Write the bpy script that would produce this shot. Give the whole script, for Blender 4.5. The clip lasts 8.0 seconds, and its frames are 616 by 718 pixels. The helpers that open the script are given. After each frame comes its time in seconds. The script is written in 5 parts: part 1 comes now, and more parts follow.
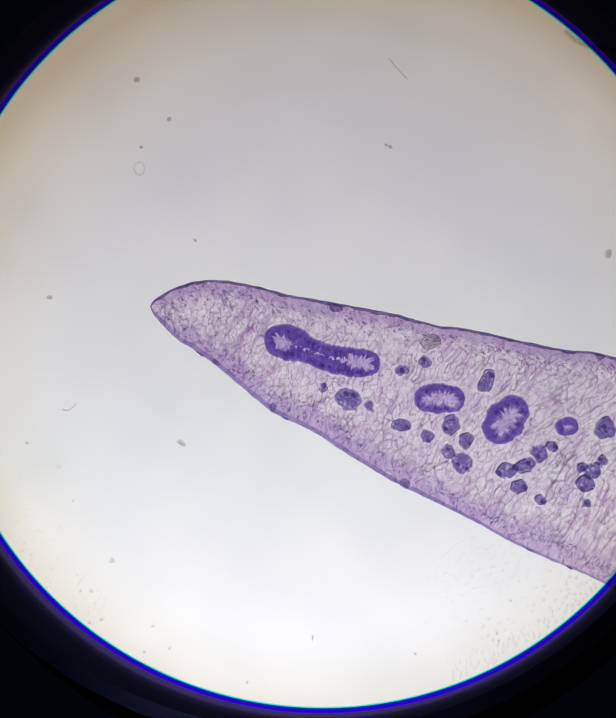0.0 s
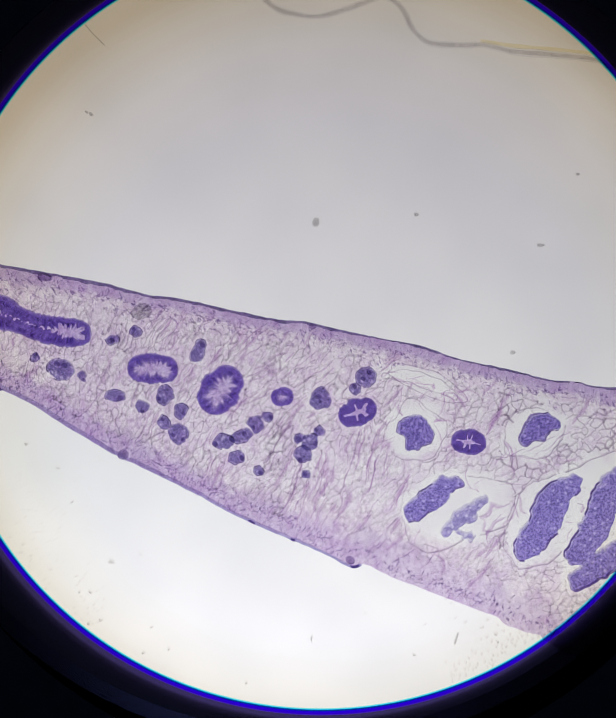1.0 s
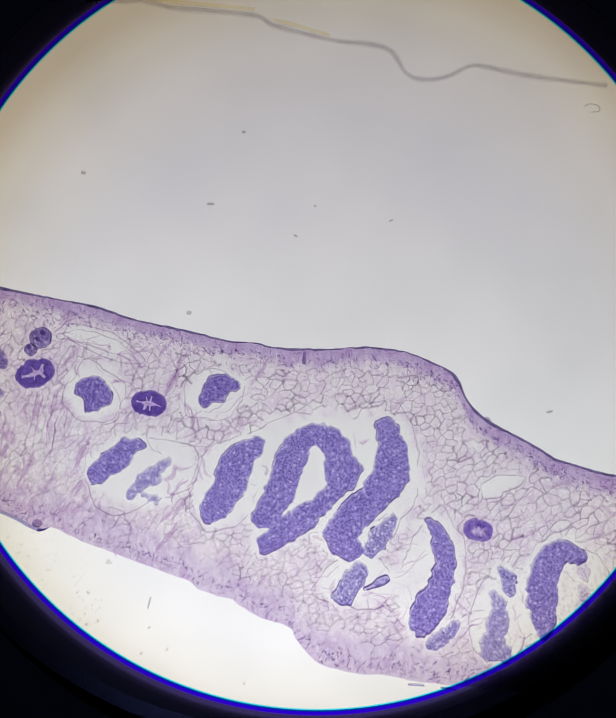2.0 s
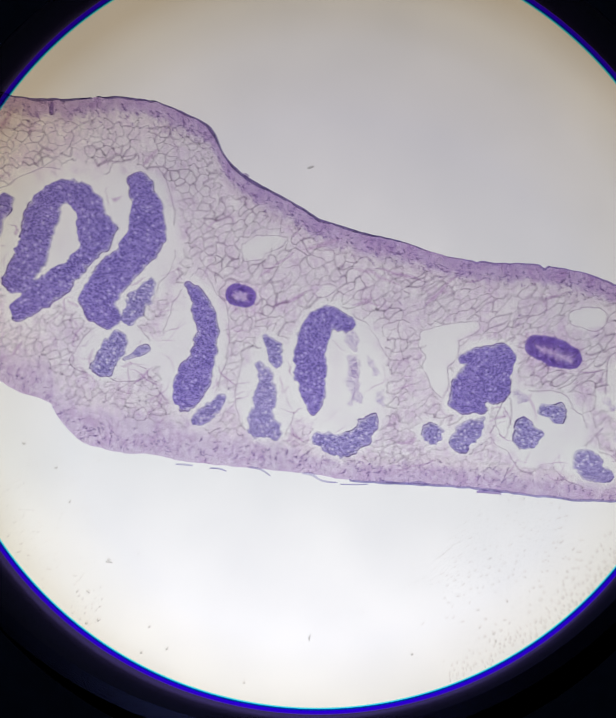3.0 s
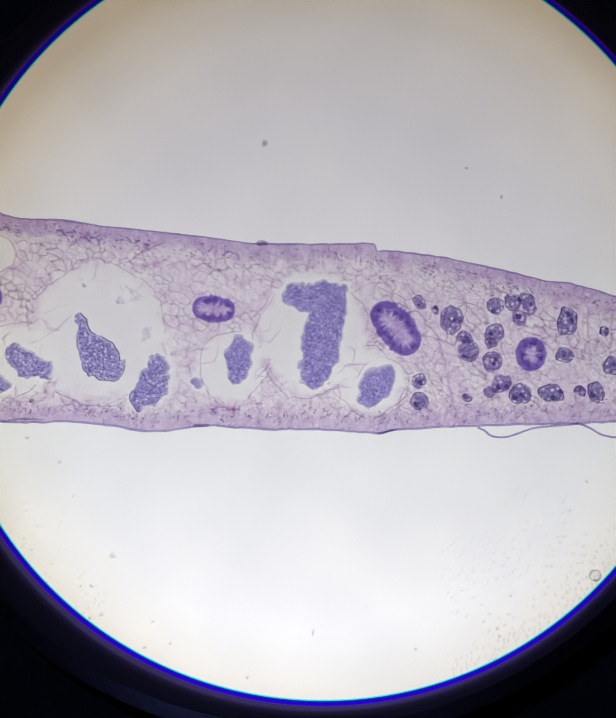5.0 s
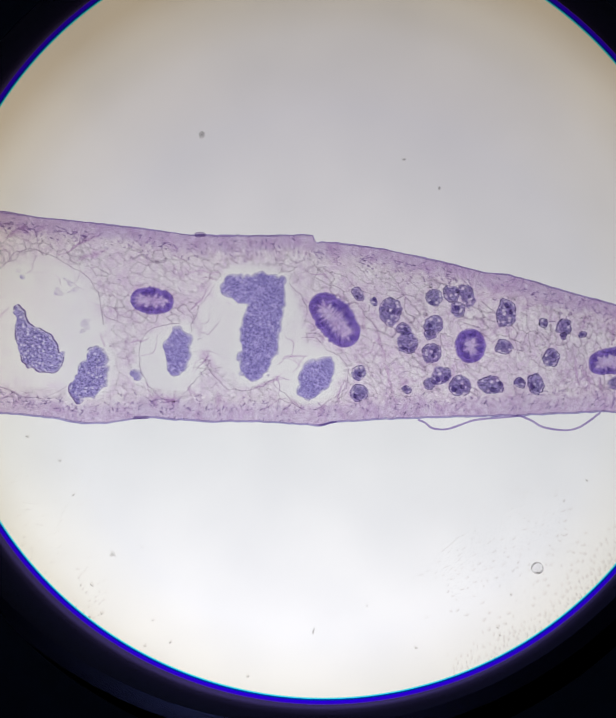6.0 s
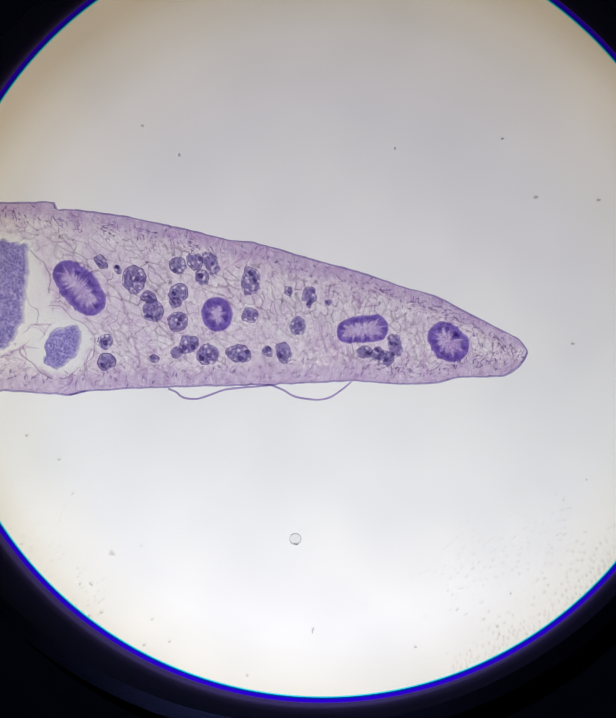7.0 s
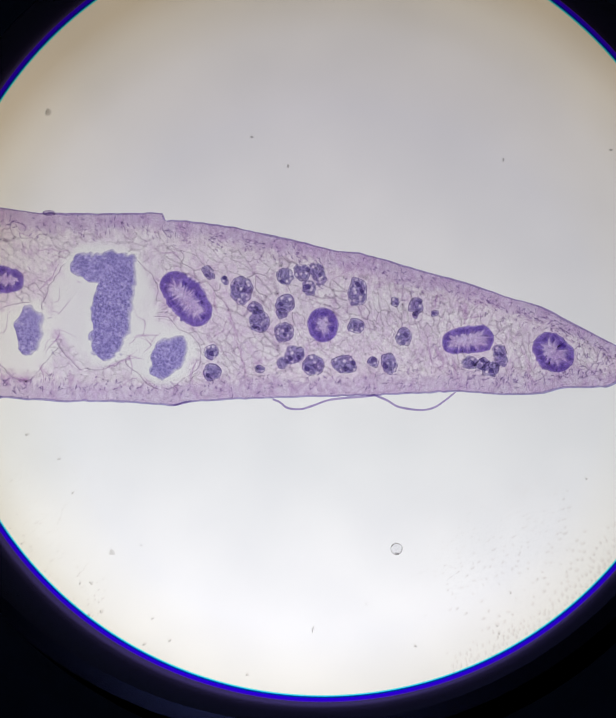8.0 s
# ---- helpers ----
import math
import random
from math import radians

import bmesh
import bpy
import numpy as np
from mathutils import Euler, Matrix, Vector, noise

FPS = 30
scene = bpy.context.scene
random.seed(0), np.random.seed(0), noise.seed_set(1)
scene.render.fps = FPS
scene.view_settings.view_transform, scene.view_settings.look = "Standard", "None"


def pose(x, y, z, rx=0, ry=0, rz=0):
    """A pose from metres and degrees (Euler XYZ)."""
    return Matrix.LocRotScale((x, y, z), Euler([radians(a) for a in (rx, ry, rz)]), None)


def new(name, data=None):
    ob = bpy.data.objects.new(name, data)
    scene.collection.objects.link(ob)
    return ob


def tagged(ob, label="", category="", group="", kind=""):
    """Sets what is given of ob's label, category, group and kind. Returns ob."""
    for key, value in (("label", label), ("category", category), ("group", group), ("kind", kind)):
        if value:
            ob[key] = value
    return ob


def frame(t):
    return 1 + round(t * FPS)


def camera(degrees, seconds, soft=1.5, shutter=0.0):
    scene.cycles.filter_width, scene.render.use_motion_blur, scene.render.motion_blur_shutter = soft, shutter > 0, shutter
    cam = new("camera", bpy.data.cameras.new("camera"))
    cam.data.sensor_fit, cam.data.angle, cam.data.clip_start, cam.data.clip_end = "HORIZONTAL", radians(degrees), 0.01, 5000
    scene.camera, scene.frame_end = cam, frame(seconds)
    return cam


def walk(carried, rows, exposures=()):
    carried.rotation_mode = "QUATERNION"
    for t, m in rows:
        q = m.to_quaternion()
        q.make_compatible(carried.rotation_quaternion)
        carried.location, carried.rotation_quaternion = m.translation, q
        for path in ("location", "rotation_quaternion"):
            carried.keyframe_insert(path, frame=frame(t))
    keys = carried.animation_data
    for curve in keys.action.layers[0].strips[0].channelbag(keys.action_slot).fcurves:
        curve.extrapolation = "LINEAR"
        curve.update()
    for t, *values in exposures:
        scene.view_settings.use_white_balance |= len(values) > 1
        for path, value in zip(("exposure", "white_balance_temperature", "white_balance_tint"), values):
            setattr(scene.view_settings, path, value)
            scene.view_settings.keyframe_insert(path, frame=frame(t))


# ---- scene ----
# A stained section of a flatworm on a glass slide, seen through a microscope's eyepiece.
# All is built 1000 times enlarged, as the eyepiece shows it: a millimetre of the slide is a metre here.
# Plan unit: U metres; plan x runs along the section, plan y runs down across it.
DIST = 2.5
FOV = 42.0
TILT = 8.32                      # the phone leans a little against the eyepiece
U = 2 * DIST * math.tan(radians(FOV / 2)) / 1346
CT, ST = math.cos(radians(TILT)), math.sin(radians(TILT))


def plan(x, y, z=0.0):
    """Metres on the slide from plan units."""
    return Vector(((x - 673) * U, (784 - y) * U / CT, z))


# ---- camera ----
# the phone's own slow drift, in plan units against the eyepiece
DRIFT = ((0.0, 0, 0), (0.5, -1, 0), (1.0, -3, 3), (1.5, -8, 4), (2.2, -9, 4), (3.3, -9, -2), (3.5, -6, -6), (4.0, 2, -12),
         (4.7, 1, -14), (5.8, 2, -15), (6.0, 2, -18), (6.5, 1, -22), (7.0, 0, -21), (8.0, 0, -23))


def drift(t):
    ts = [r[0] for r in DRIFT]
    return float(np.interp(t, ts, [r[1] for r in DRIFT])), float(np.interp(t, ts, [r[2] for r in DRIFT]))


cam = camera(FOV, 8.0, soft=1.25, shutter=0.12)
walk(cam, [(t, pose(-dx * U, DIST * ST + dy * U / CT, DIST * CT, -TILT, 0, 0)) for t, dx, dy in DRIFT],
     exposures=((0.0, 0.0, 6500, 10), (1.0, -0.02, 6500, 10), (1.5, -0.05, 6530, 9), (2.0, -0.04, 6530, 9), (2.2, 0.03, 6500, 10), (3.3, 0.0, 6500, 10), (8.0, 0.0, 6500, 10)))

# ---- light: one lamp under the condenser, whose opal glass spreads it ----
world = bpy.data.worlds.new("world")
scene.world = world
world.use_nodes = True
world.node_tree.nodes["Background"].inputs[0].default_value = (0.45, 0.62, 1.0, 1)
world.node_tree.nodes["Background"].inputs[1].default_value = 0.12
scene.view_settings.exposure = 0.0
lamp_data = bpy.data.lights.new("illuminator_lamp", "AREA")
lamp_data.shape, lamp_data.size = "DISK", 1.0
lamp_data.energy, lamp_data.color = 226.0, (0.992, 0.971, 1.0)
lamp = new("illuminator_lamp", lamp_data)
lamp.matrix_world = pose(-0.32, -2.15, -4.76, 180, 0, 0)
tagged(lamp, "warm white lamp under the condenser", "lamp")


# ---- materials ----
class Nodes:
    """A short way to write node trees."""

    def __init__(self, name):
        self.mat = bpy.data.materials.new(name)
        self.mat.use_nodes = True
        self.tree = self.mat.node_tree
        self.tree.nodes.clear()
        self.out = self.tree.nodes.new("ShaderNodeOutputMaterial")
        self.coord = self.tree.nodes.new("ShaderNodeTexCoord").outputs["Object"]

    def add(self, kind, **inputs):
        node = self.tree.nodes.new(kind)
        for key, value in inputs.items():
            socket = node.inputs[key.replace("_", " ")]
            if hasattr(value, "is_linked"):
                self.tree.links.new(value, socket)
            else:
                socket.default_value = value
        return node

    def noise(self, units, detail=3.0, rough=0.6, vector=None):
        return self.add("ShaderNodeTexNoise", Vector=vector or self.coord, Scale=1 / (units * U), Detail=detail, Roughness=rough).outputs["Fac"]

    def ramp(self, fac, stops):
        node = self.add("ShaderNodeValToRGB", Fac=fac)
        ramp = node.color_ramp
        while len(ramp.elements) < len(stops):
            ramp.elements.new(0.5)
        for e, (at, colour) in zip(ramp.elements, stops):
            e.position, e.color = at, (*colour, 1)
        return node.outputs["Color"]

    def mix(self, a, b, fac=0.5, blend="MIX"):
        node = self.tree.nodes.new("ShaderNodeMix")
        node.data_type, node.blend_type = "RGBA", blend
        for socket, value in ((node.inputs[0], fac), (node.inputs[6], a), (node.inputs[7], b)):
            if hasattr(value, "is_linked"):
                self.tree.links.new(value, socket)
            else:
                socket.default_value = value if isinstance(value, float) else (*value, 1)
        return node.outputs[2]

    def finish(self, shader):
        self.tree.links.new(shader.outputs[0], self.out.inputs["Surface"])
        return self.mat

    def stain(self, colour, gloss=0.02):
        """A stained film: it lets the lamp's light through in its colour."""
        film = self.add("ShaderNodeBsdfTransparent", Color=colour)
        sheen = self.add("ShaderNodeBsdfGlossy", Color=(0.8, 0.8, 0.8, 1), Roughness=0.35)
        both = self.tree.nodes.new("ShaderNodeMixShader")
        both.inputs[0].default_value = gloss
        self.tree.links.new(film.outputs[0], both.inputs[1])
        self.tree.links.new(sheen.outputs[0], both.inputs[2])
        return self.finish(both)


def film_material(name, thin, thick, coarse=40, fine=5, low=0.3, high=0.7, soft=False):
    """Stain that varies at two scales between two densities."""
    n = Nodes(name)
    blend = n.mix(n.noise(coarse, 2), n.noise(fine, 3, 0.7), 0.55)
    colour = n.ramp(blend, ((low, thin), (high, thick)))
    if soft:                                        # thins out at its edge
        amount = n.add("ShaderNodeAttribute")
        amount.attribute_name = "stain"
        colour = n.mix((1.0, 0.99, 0.985), colour, amount.outputs["Fac"])
    return n.stain(colour)


def granular_material(name, thin, thick, spot, rare=0.58, gap=9.5):
    """A body packed with granules, with a few clear vesicles among them, thinning out at its edge."""
    n = Nodes(name)
    grain = n.add("ShaderNodeTexVoronoi", Vector=n.coord, Scale=1 / (5.4 * U))
    clump = n.mix(n.noise(2.9, 3, 0.8), n.noise(16, 3, 0.7), 0.34)
    body = n.ramp(n.mix(grain.outputs["Distance"], clump, 0.76), ((0.41, thick), (0.57, thin)))
    body = n.mix(body, (1.12, 1.1, 1.05), n.ramp(n.noise(45, 2), ((0.35, (0, 0, 0)), (0.75, (0.55, 0.55, 0.55)))), "MULTIPLY")
    cell = n.add("ShaderNodeTexVoronoi", Vector=n.coord, Scale=1 / (gap * U))
    pick = n.ramp(n.add("ShaderNodeSeparateColor", Color=cell.outputs["Color"]).outputs[0], ((rare, (0, 0, 0)), (rare + 0.04, (1, 1, 1))))
    disc = n.ramp(n.mix(cell.outputs["Distance"], n.noise(4, 2), 0.35), ((0.28, (1, 1, 1)), (0.50, (0, 0, 0))))
    amount = n.add("ShaderNodeAttribute")
    amount.attribute_name = "stain"
    return n.stain(n.mix((1.0, 0.99, 0.985), n.mix(body, spot, n.mix(pick, disc, 1.0, "MULTIPLY")), amount.outputs["Fac"]))


def island_material(name, thin, thick):
    """Small pieces that each took up the stain differently and thin out at their edges."""
    n = Nodes(name)
    island = n.add("ShaderNodeNewGeometry").outputs["Random Per Island"]
    amount = n.add("ShaderNodeAttribute")
    amount.attribute_name = "stain"
    colour = n.ramp(n.mix(island, n.noise(34, 2), 0.72), ((0.2, thin), (0.8, thick)))
    return n.stain(n.mix((1.0, 1.0, 1.0), colour, amount.outputs["Fac"]))


def solid_material(name, colour, rough, metal=0.0, units=60):
    n = Nodes(name)
    shade = n.ramp(n.noise(units, 4), ((0.3, tuple(c * 0.7 for c in colour)), (0.7, tuple(min(1, c * 1.25) for c in colour))))
    return n.finish(n.add("ShaderNodeBsdfPrincipled", **{"Base_Color": shade, "Roughness": rough, "Metallic": metal}))


def density_material(name, thin, thick, coarse, fine, low, high, streak=1.0, net=0, clear=(1.0, 0.99, 0.985), comb=False):
    """Stained film whose strength follows the tissue's own density, stored on the mesh."""
    n = Nodes(name)
    amount = n.add("ShaderNodeAttribute")
    amount.attribute_name = "stain"
    turned = n.add("ShaderNodeMapping", Vector=n.coord, Rotation=(0, 0, radians(-40)), Scale=(1, streak, 1))
    blend = n.mix(n.noise(coarse, 3, 0.6), n.noise(fine, 3, 0.7, turned.outputs[0]), 0.6)
    if comb:                                        # fine striation, square to the skin
        along, deep = n.add("ShaderNodeAttribute"), n.add("ShaderNodeAttribute")
        along.attribute_name, deep.attribute_name = "along", "deep"
        teeth = n.add("ShaderNodeTexNoise", Vector=n.add("ShaderNodeCombineXYZ", X=along.outputs["Fac"], Y=deep.outputs["Fac"]).outputs[0], Scale=1.0, Detail=3.0, Roughness=0.65)
        blend = n.mix(blend, teeth.outputs["Fac"], 0.5)
    colour = n.ramp(blend, ((low, thin), (high, thick)))
    colour = n.mix(colour, n.ramp(n.noise(3.4, 2, 0.7), ((0.36, (0.80, 0.76, 0.84)), (0.6, (1, 1, 1)))), 0.8, "MULTIPLY")
    if net:                                         # cell walls too fine to model
        push = n.add("ShaderNodeTexNoise", Vector=n.coord, Scale=1 / (30 * U), Detail=2.0)
        bent = n.add("ShaderNodeVectorMath")
        bent.operation = "MULTIPLY_ADD"
        n.tree.links.new(push.outputs["Color"], bent.inputs[0])
        bent.inputs[1].default_value = (30 * U, 30 * U, 0)
        n.tree.links.new(n.coord, bent.inputs[2])
        cells = n.add("ShaderNodeTexVoronoi", Vector=bent.outputs[0], Scale=1 / (net * U))
        cells.feature = "DISTANCE_TO_EDGE"
        walls = n.ramp(cells.outputs["Distance"], ((0.0, (0.80, 0.72, 0.82)), (0.14, (0.94, 0.91, 0.95)), (0.34, (1, 1, 1))))
        colour = n.mix(colour, walls, n.ramp(n.noise(24, 2), ((0.35, (0.25, 0.25, 0.25)), (0.6, (1, 1, 1)))), "MULTIPLY")
    return n.stain(n.mix(clear, colour, amount.outputs["Fac"]))


PARENCHYMA = density_material("pale_lilac_tissue", (0.99, 0.95, 0.975), (0.76, 0.555, 0.83), 60, 8, 0.40, 0.72, 0.45, 17, (0.945, 0.942, 0.94))
MUSCLE = density_material("violet_muscle", (0.86, 0.74, 0.94), (0.52, 0.38, 0.74), 30, 5, 0.32, 0.68, 0.6, comb=True)
CUTICLE = film_material("dark_violet_cuticle", (0.52, 0.50, 0.66), (0.17, 0.165, 0.30), 30, 5, 0.36, 0.64)
PALE_SKIN = film_material("grey_lilac_skin", (0.80, 0.78, 0.93), (0.48, 0.46, 0.68), 50, 5, 0.25, 0.75)
FIBRE = island_material("lilac_fibre", (0.77, 0.71, 0.78), (0.36, 0.30, 0.41))
STRAND = island_material("violet_strand", (0.94, 0.83, 0.94), (0.68, 0.50, 0.76))
FLECK = island_material("violet_fleck", (0.84, 0.74, 0.91), (0.36, 0.25, 0.55))
INDIGO = film_material("indigo_gut_wall", (0.40, 0.31, 0.74), (0.18, 0.13, 0.49), 18, 3.5, 0.36, 0.64, True)
GUT = film_material("dark_violet_gut_wall", (0.52, 0.42, 0.83), (0.26, 0.19, 0.57), 18, 3.5, 0.36, 0.64, True)
DENSE = film_material("deep_violet_gut_wall", (0.34, 0.26, 0.66), (0.16, 0.11, 0.44), 16, 3.5, 0.36, 0.64, True)
FOLD = film_material("violet_gut_fold", (0.60, 0.49, 0.88), (0.33, 0.23, 0.66), 14, 3.5, 0.34, 0.66, True)
LUMEN = film_material("pale_gut_lumen", (0.88, 0.82, 0.97), (0.56, 0.47, 0.82), 9, 2.5, 0.36, 0.66)
BODY = {
    "dark": granular_material("deep_violet_granules", (0.34, 0.26, 0.70), (0.12, 0.08, 0.40), (0.46, 0.38, 0.80), 0.7),
    "mid": granular_material("violet_granules", (0.40, 0.325, 0.77), (0.17, 0.125, 0.48), (0.56, 0.49, 0.87), 0.66),
    "soft": granular_material("blue_violet_granules", (0.47, 0.41, 0.81), (0.23, 0.19, 0.54), (0.60, 0.54, 0.89), 0.68),
    "pitted": granular_material("grey_violet_granules", (0.51, 0.455, 0.83), (0.18, 0.15, 0.47), (0.78, 0.75, 0.94), 0.50, 8),
    "pale": granular_material("pale_violet_granules", (0.52, 0.46, 0.82), (0.26, 0.22, 0.55), (0.74, 0.70, 0.92)),
    "cyst": granular_material("clear_violet_granules", (0.92, 0.87, 0.96), (0.55, 0.46, 0.76), (0.96, 0.94, 0.98)),
}
MEMBRANE = film_material("violet_membrane", (0.60, 0.50, 0.76), (0.28, 0.20, 0.50), 40, 5)
WISP = film_material("lilac_membrane", (0.94, 0.90, 0.94), (0.52, 0.45, 0.60), 26, 5, 0.3, 0.7, True)
FOLLICLE = granular_material("slate_violet_yolk", (0.46, 0.41, 0.69), (0.17, 0.14, 0.39), (0.94, 0.92, 0.98), 0.30, 10.5)
SLATE = granular_material("deep_slate_violet_yolk", (0.36, 0.30, 0.62), (0.16, 0.13, 0.38), (0.62, 0.57, 0.82), 0.62, 10.5)
CELL = film_material("dark_slate_violet_cell", (0.56, 0.48, 0.74), (0.26, 0.20, 0.46), 9, 3)
SPOT = film_material("slate_violet_spot", (0.66, 0.58, 0.76), (0.38, 0.31, 0.52), 12, 4)
SMUDGE = film_material("grey_smudge", (0.78, 0.76, 0.80), (0.42, 0.40, 0.46), 20, 5)
DUST = film_material("grey_dust", (0.74, 0.73, 0.72), (0.48, 0.47, 0.47), 9, 3, 0.3, 0.7, True)
FAINT = film_material("faint_dirt", (0.90, 0.89, 0.88), (0.66, 0.65, 0.63), 14, 4, 0.3, 0.7, True)
FINE = film_material("pale_dirt", (0.985, 0.98, 0.976), (0.90, 0.89, 0.88), 12, 4, 0.3, 0.7, True)
MOUNTANT = film_material("grey_mountant_edge", (0.95, 0.94, 0.935), (0.70, 0.68, 0.69), 60, 8)
YELLOW = film_material("yellow_mountant_edge", (1.0, 0.965, 0.80), (0.96, 0.88, 0.60), 60, 8)
GLASS = film_material("clear_slide_glass", (0.995, 1.0, 0.998), (0.975, 0.985, 0.982), 420, 90)
CLEAR = film_material("clear_bubble", (0.95, 0.95, 0.97), (0.84, 0.84, 0.86), 12, 4)
BLACK = solid_material("black_anodised_metal", (0.011, 0.017, 0.04), 0.7)
STAGE = solid_material("black_enamel_stage", (0.02, 0.02, 0.022), 0.5)


def opal_material():
    """Opal glass, its colour painted with the field's warm vignette and uneven brightness."""
    n = Nodes("opal_glass")
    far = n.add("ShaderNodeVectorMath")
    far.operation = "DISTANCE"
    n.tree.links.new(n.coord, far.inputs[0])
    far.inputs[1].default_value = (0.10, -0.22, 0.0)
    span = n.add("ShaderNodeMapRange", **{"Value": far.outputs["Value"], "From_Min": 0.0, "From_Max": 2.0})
    # vignette painted into the glass: warmer and darker towards the rim
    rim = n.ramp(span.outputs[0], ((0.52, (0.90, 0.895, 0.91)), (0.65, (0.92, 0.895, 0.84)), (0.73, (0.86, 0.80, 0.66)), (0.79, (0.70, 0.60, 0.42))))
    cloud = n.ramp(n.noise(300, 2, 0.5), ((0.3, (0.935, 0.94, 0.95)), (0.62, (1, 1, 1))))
    # the field's change in brightness and tint from bottom to top, painted likewise
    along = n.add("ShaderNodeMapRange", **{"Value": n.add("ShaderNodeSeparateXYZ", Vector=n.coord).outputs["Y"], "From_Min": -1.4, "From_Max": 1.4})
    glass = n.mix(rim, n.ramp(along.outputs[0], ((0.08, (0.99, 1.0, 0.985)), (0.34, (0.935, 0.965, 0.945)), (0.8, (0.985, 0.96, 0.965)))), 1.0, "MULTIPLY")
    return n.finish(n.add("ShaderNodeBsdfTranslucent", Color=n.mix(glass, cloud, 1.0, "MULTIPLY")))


OPAL = opal_material()


def fringe_material(name, stops, r0, r1, middle=(0, 0, 0)):
    """Fringe light painted as tint, denser from radius r0 to r1 about its middle."""
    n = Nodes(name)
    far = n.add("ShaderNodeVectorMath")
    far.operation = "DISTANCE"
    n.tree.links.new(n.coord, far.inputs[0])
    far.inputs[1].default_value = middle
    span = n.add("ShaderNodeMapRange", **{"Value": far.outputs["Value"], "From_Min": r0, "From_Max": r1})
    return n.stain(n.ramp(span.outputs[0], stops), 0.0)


# ---- mesh helpers ----
def mesh_object(name, verts, faces, material, parent=None, label="", smooth=True):
    data = bpy.data.meshes.new(name)
    data.from_pydata([tuple(v) for v in verts], [], faces)
    data.materials.append(material)
    if smooth:
        data.polygons.foreach_set("use_smooth", [True] * len(data.polygons))
    data.update()
    ob = new(name, data)
    ob.parent = parent
    return tagged(ob, label)


def store_stain(ob, values):
    """How strongly each point of the mesh took up the stain."""
    ob.data.attributes.new("stain", "FLOAT", "POINT").data.foreach_set("value", np.array(values, np.float32))


def wave(x, y, size, seed=0.0):
    """Smooth noise, about -1 to 1, that changes over size plan units."""
    return noise.noise(Vector((x / size, y / size, seed * 7.31)))


def smooth_line(points, step=8.0):
    """Catmull-Rom through points of any width, sampled about every step."""
    pts = [np.array(p, float) for p in points]
    pts = [2 * pts[0] - pts[1]] + pts + [2 * pts[-1] - pts[-2]]
    out = []
    for a, b, c, d in zip(pts, pts[1:], pts[2:], pts[3:]):
        n = max(2, int(np.hypot(*(c - b)[:2]) / step))
        for k in range(n):
            t = k / n
            out.append(0.5 * (2 * b + (c - a) * t + (2 * a - 5 * b + 4 * c - d) * t ** 2 + (3 * b - a - 3 * c + d) * t ** 3))
    out.append(pts[-2])
    return out


def stations(spine, wobble, seed, step=5.0, fringe=0.0):
    """Cross-sections (middle, unit side, half-width left, right) along a spine of (x, y, half-width), with rounded ends."""
    line = smooth_line(spine, step)
    mids, widths = [p[:2] for p in line], [max(2.0, p[2]) for p in line]
    ways = []
    for i in range(len(mids)):
        d = mids[min(i + 1, len(mids) - 1)] - mids[max(i - 1, 0)]
        ways.append(d / (np.hypot(*d) + 1e-9))
    full = []
    n_cap = 7
    for k in range(n_cap, 0, -1):
        a = k / n_cap * math.pi / 2 * 0.985
        full.append((mids[0] - ways[0] * widths[0] * math.sin(a), ways[0], widths[0] * math.cos(a)))
    full += list(zip(mids, ways, widths))
    for k in range(1, n_cap + 1):
        a = k / n_cap * math.pi / 2 * 0.985
        full.append((mids[-1] + ways[-1] * widths[-1] * math.sin(a), ways[-1], widths[-1] * math.cos(a)))
    out = []
    for m, w, h in full:
        side = np.array((-w[1], w[0]))
        sides = []
        for s in (-1, 1):
            e = m + side * s * h
            k = 1 + wobble * wave(e[0], e[1], 24, seed) + fringe * wave(e[0], e[1], 5, seed + 3)
            sides.append(max(0.6, h * k))
        out.append((m, side, sides[0], sides[1]))
    return out


def outline(st):
    """The edge of the cross-sections, as one closed line, each point with the spine point that it faces."""
    left = [(m - s * a, m) for m, s, a, b in st]
    right = [(m + s * b, m) for m, s, a, b in st]
    return left + right[::-1]


def dome(name, st, base, height, material, parent, label="", across=10, bump=0.0, seed=0.0):
    """A rounded cushion over the cross-sections."""
    verts, faces, amount = [], [], []
    for m, s, a, b in st:
        for k in range(across + 1):
            q = -1 + 2 * k / across
            p = m + s * (q * (a if q < 0 else b))
            rise = math.sqrt(max(0.0, 1 - q * q)) ** 0.7 * min(1.0, (a + b) / 24) ** 0.5
            z = base + height * rise * (1 + bump * wave(p[0], p[1], 9, seed))
            verts.append(plan(p[0], p[1], z if 0 < k < across else base - 0.003))
            amount.append(min(1.0, 1.5 * (1 - q * q)) * min(1.0, len(amount) // (across + 1) / 6, (len(st) - 1 - len(amount) // (across + 1)) / 6))
    row = across + 1
    for i in range(len(st) - 1):
        for k in range(across):
            faces.append((i * row + k, (i + 1) * row + k, (i + 1) * row + k + 1, i * row + k + 1))
    ob = mesh_object(name, verts, faces, material, parent, label)
    store_stain(ob, amount)
    return ob


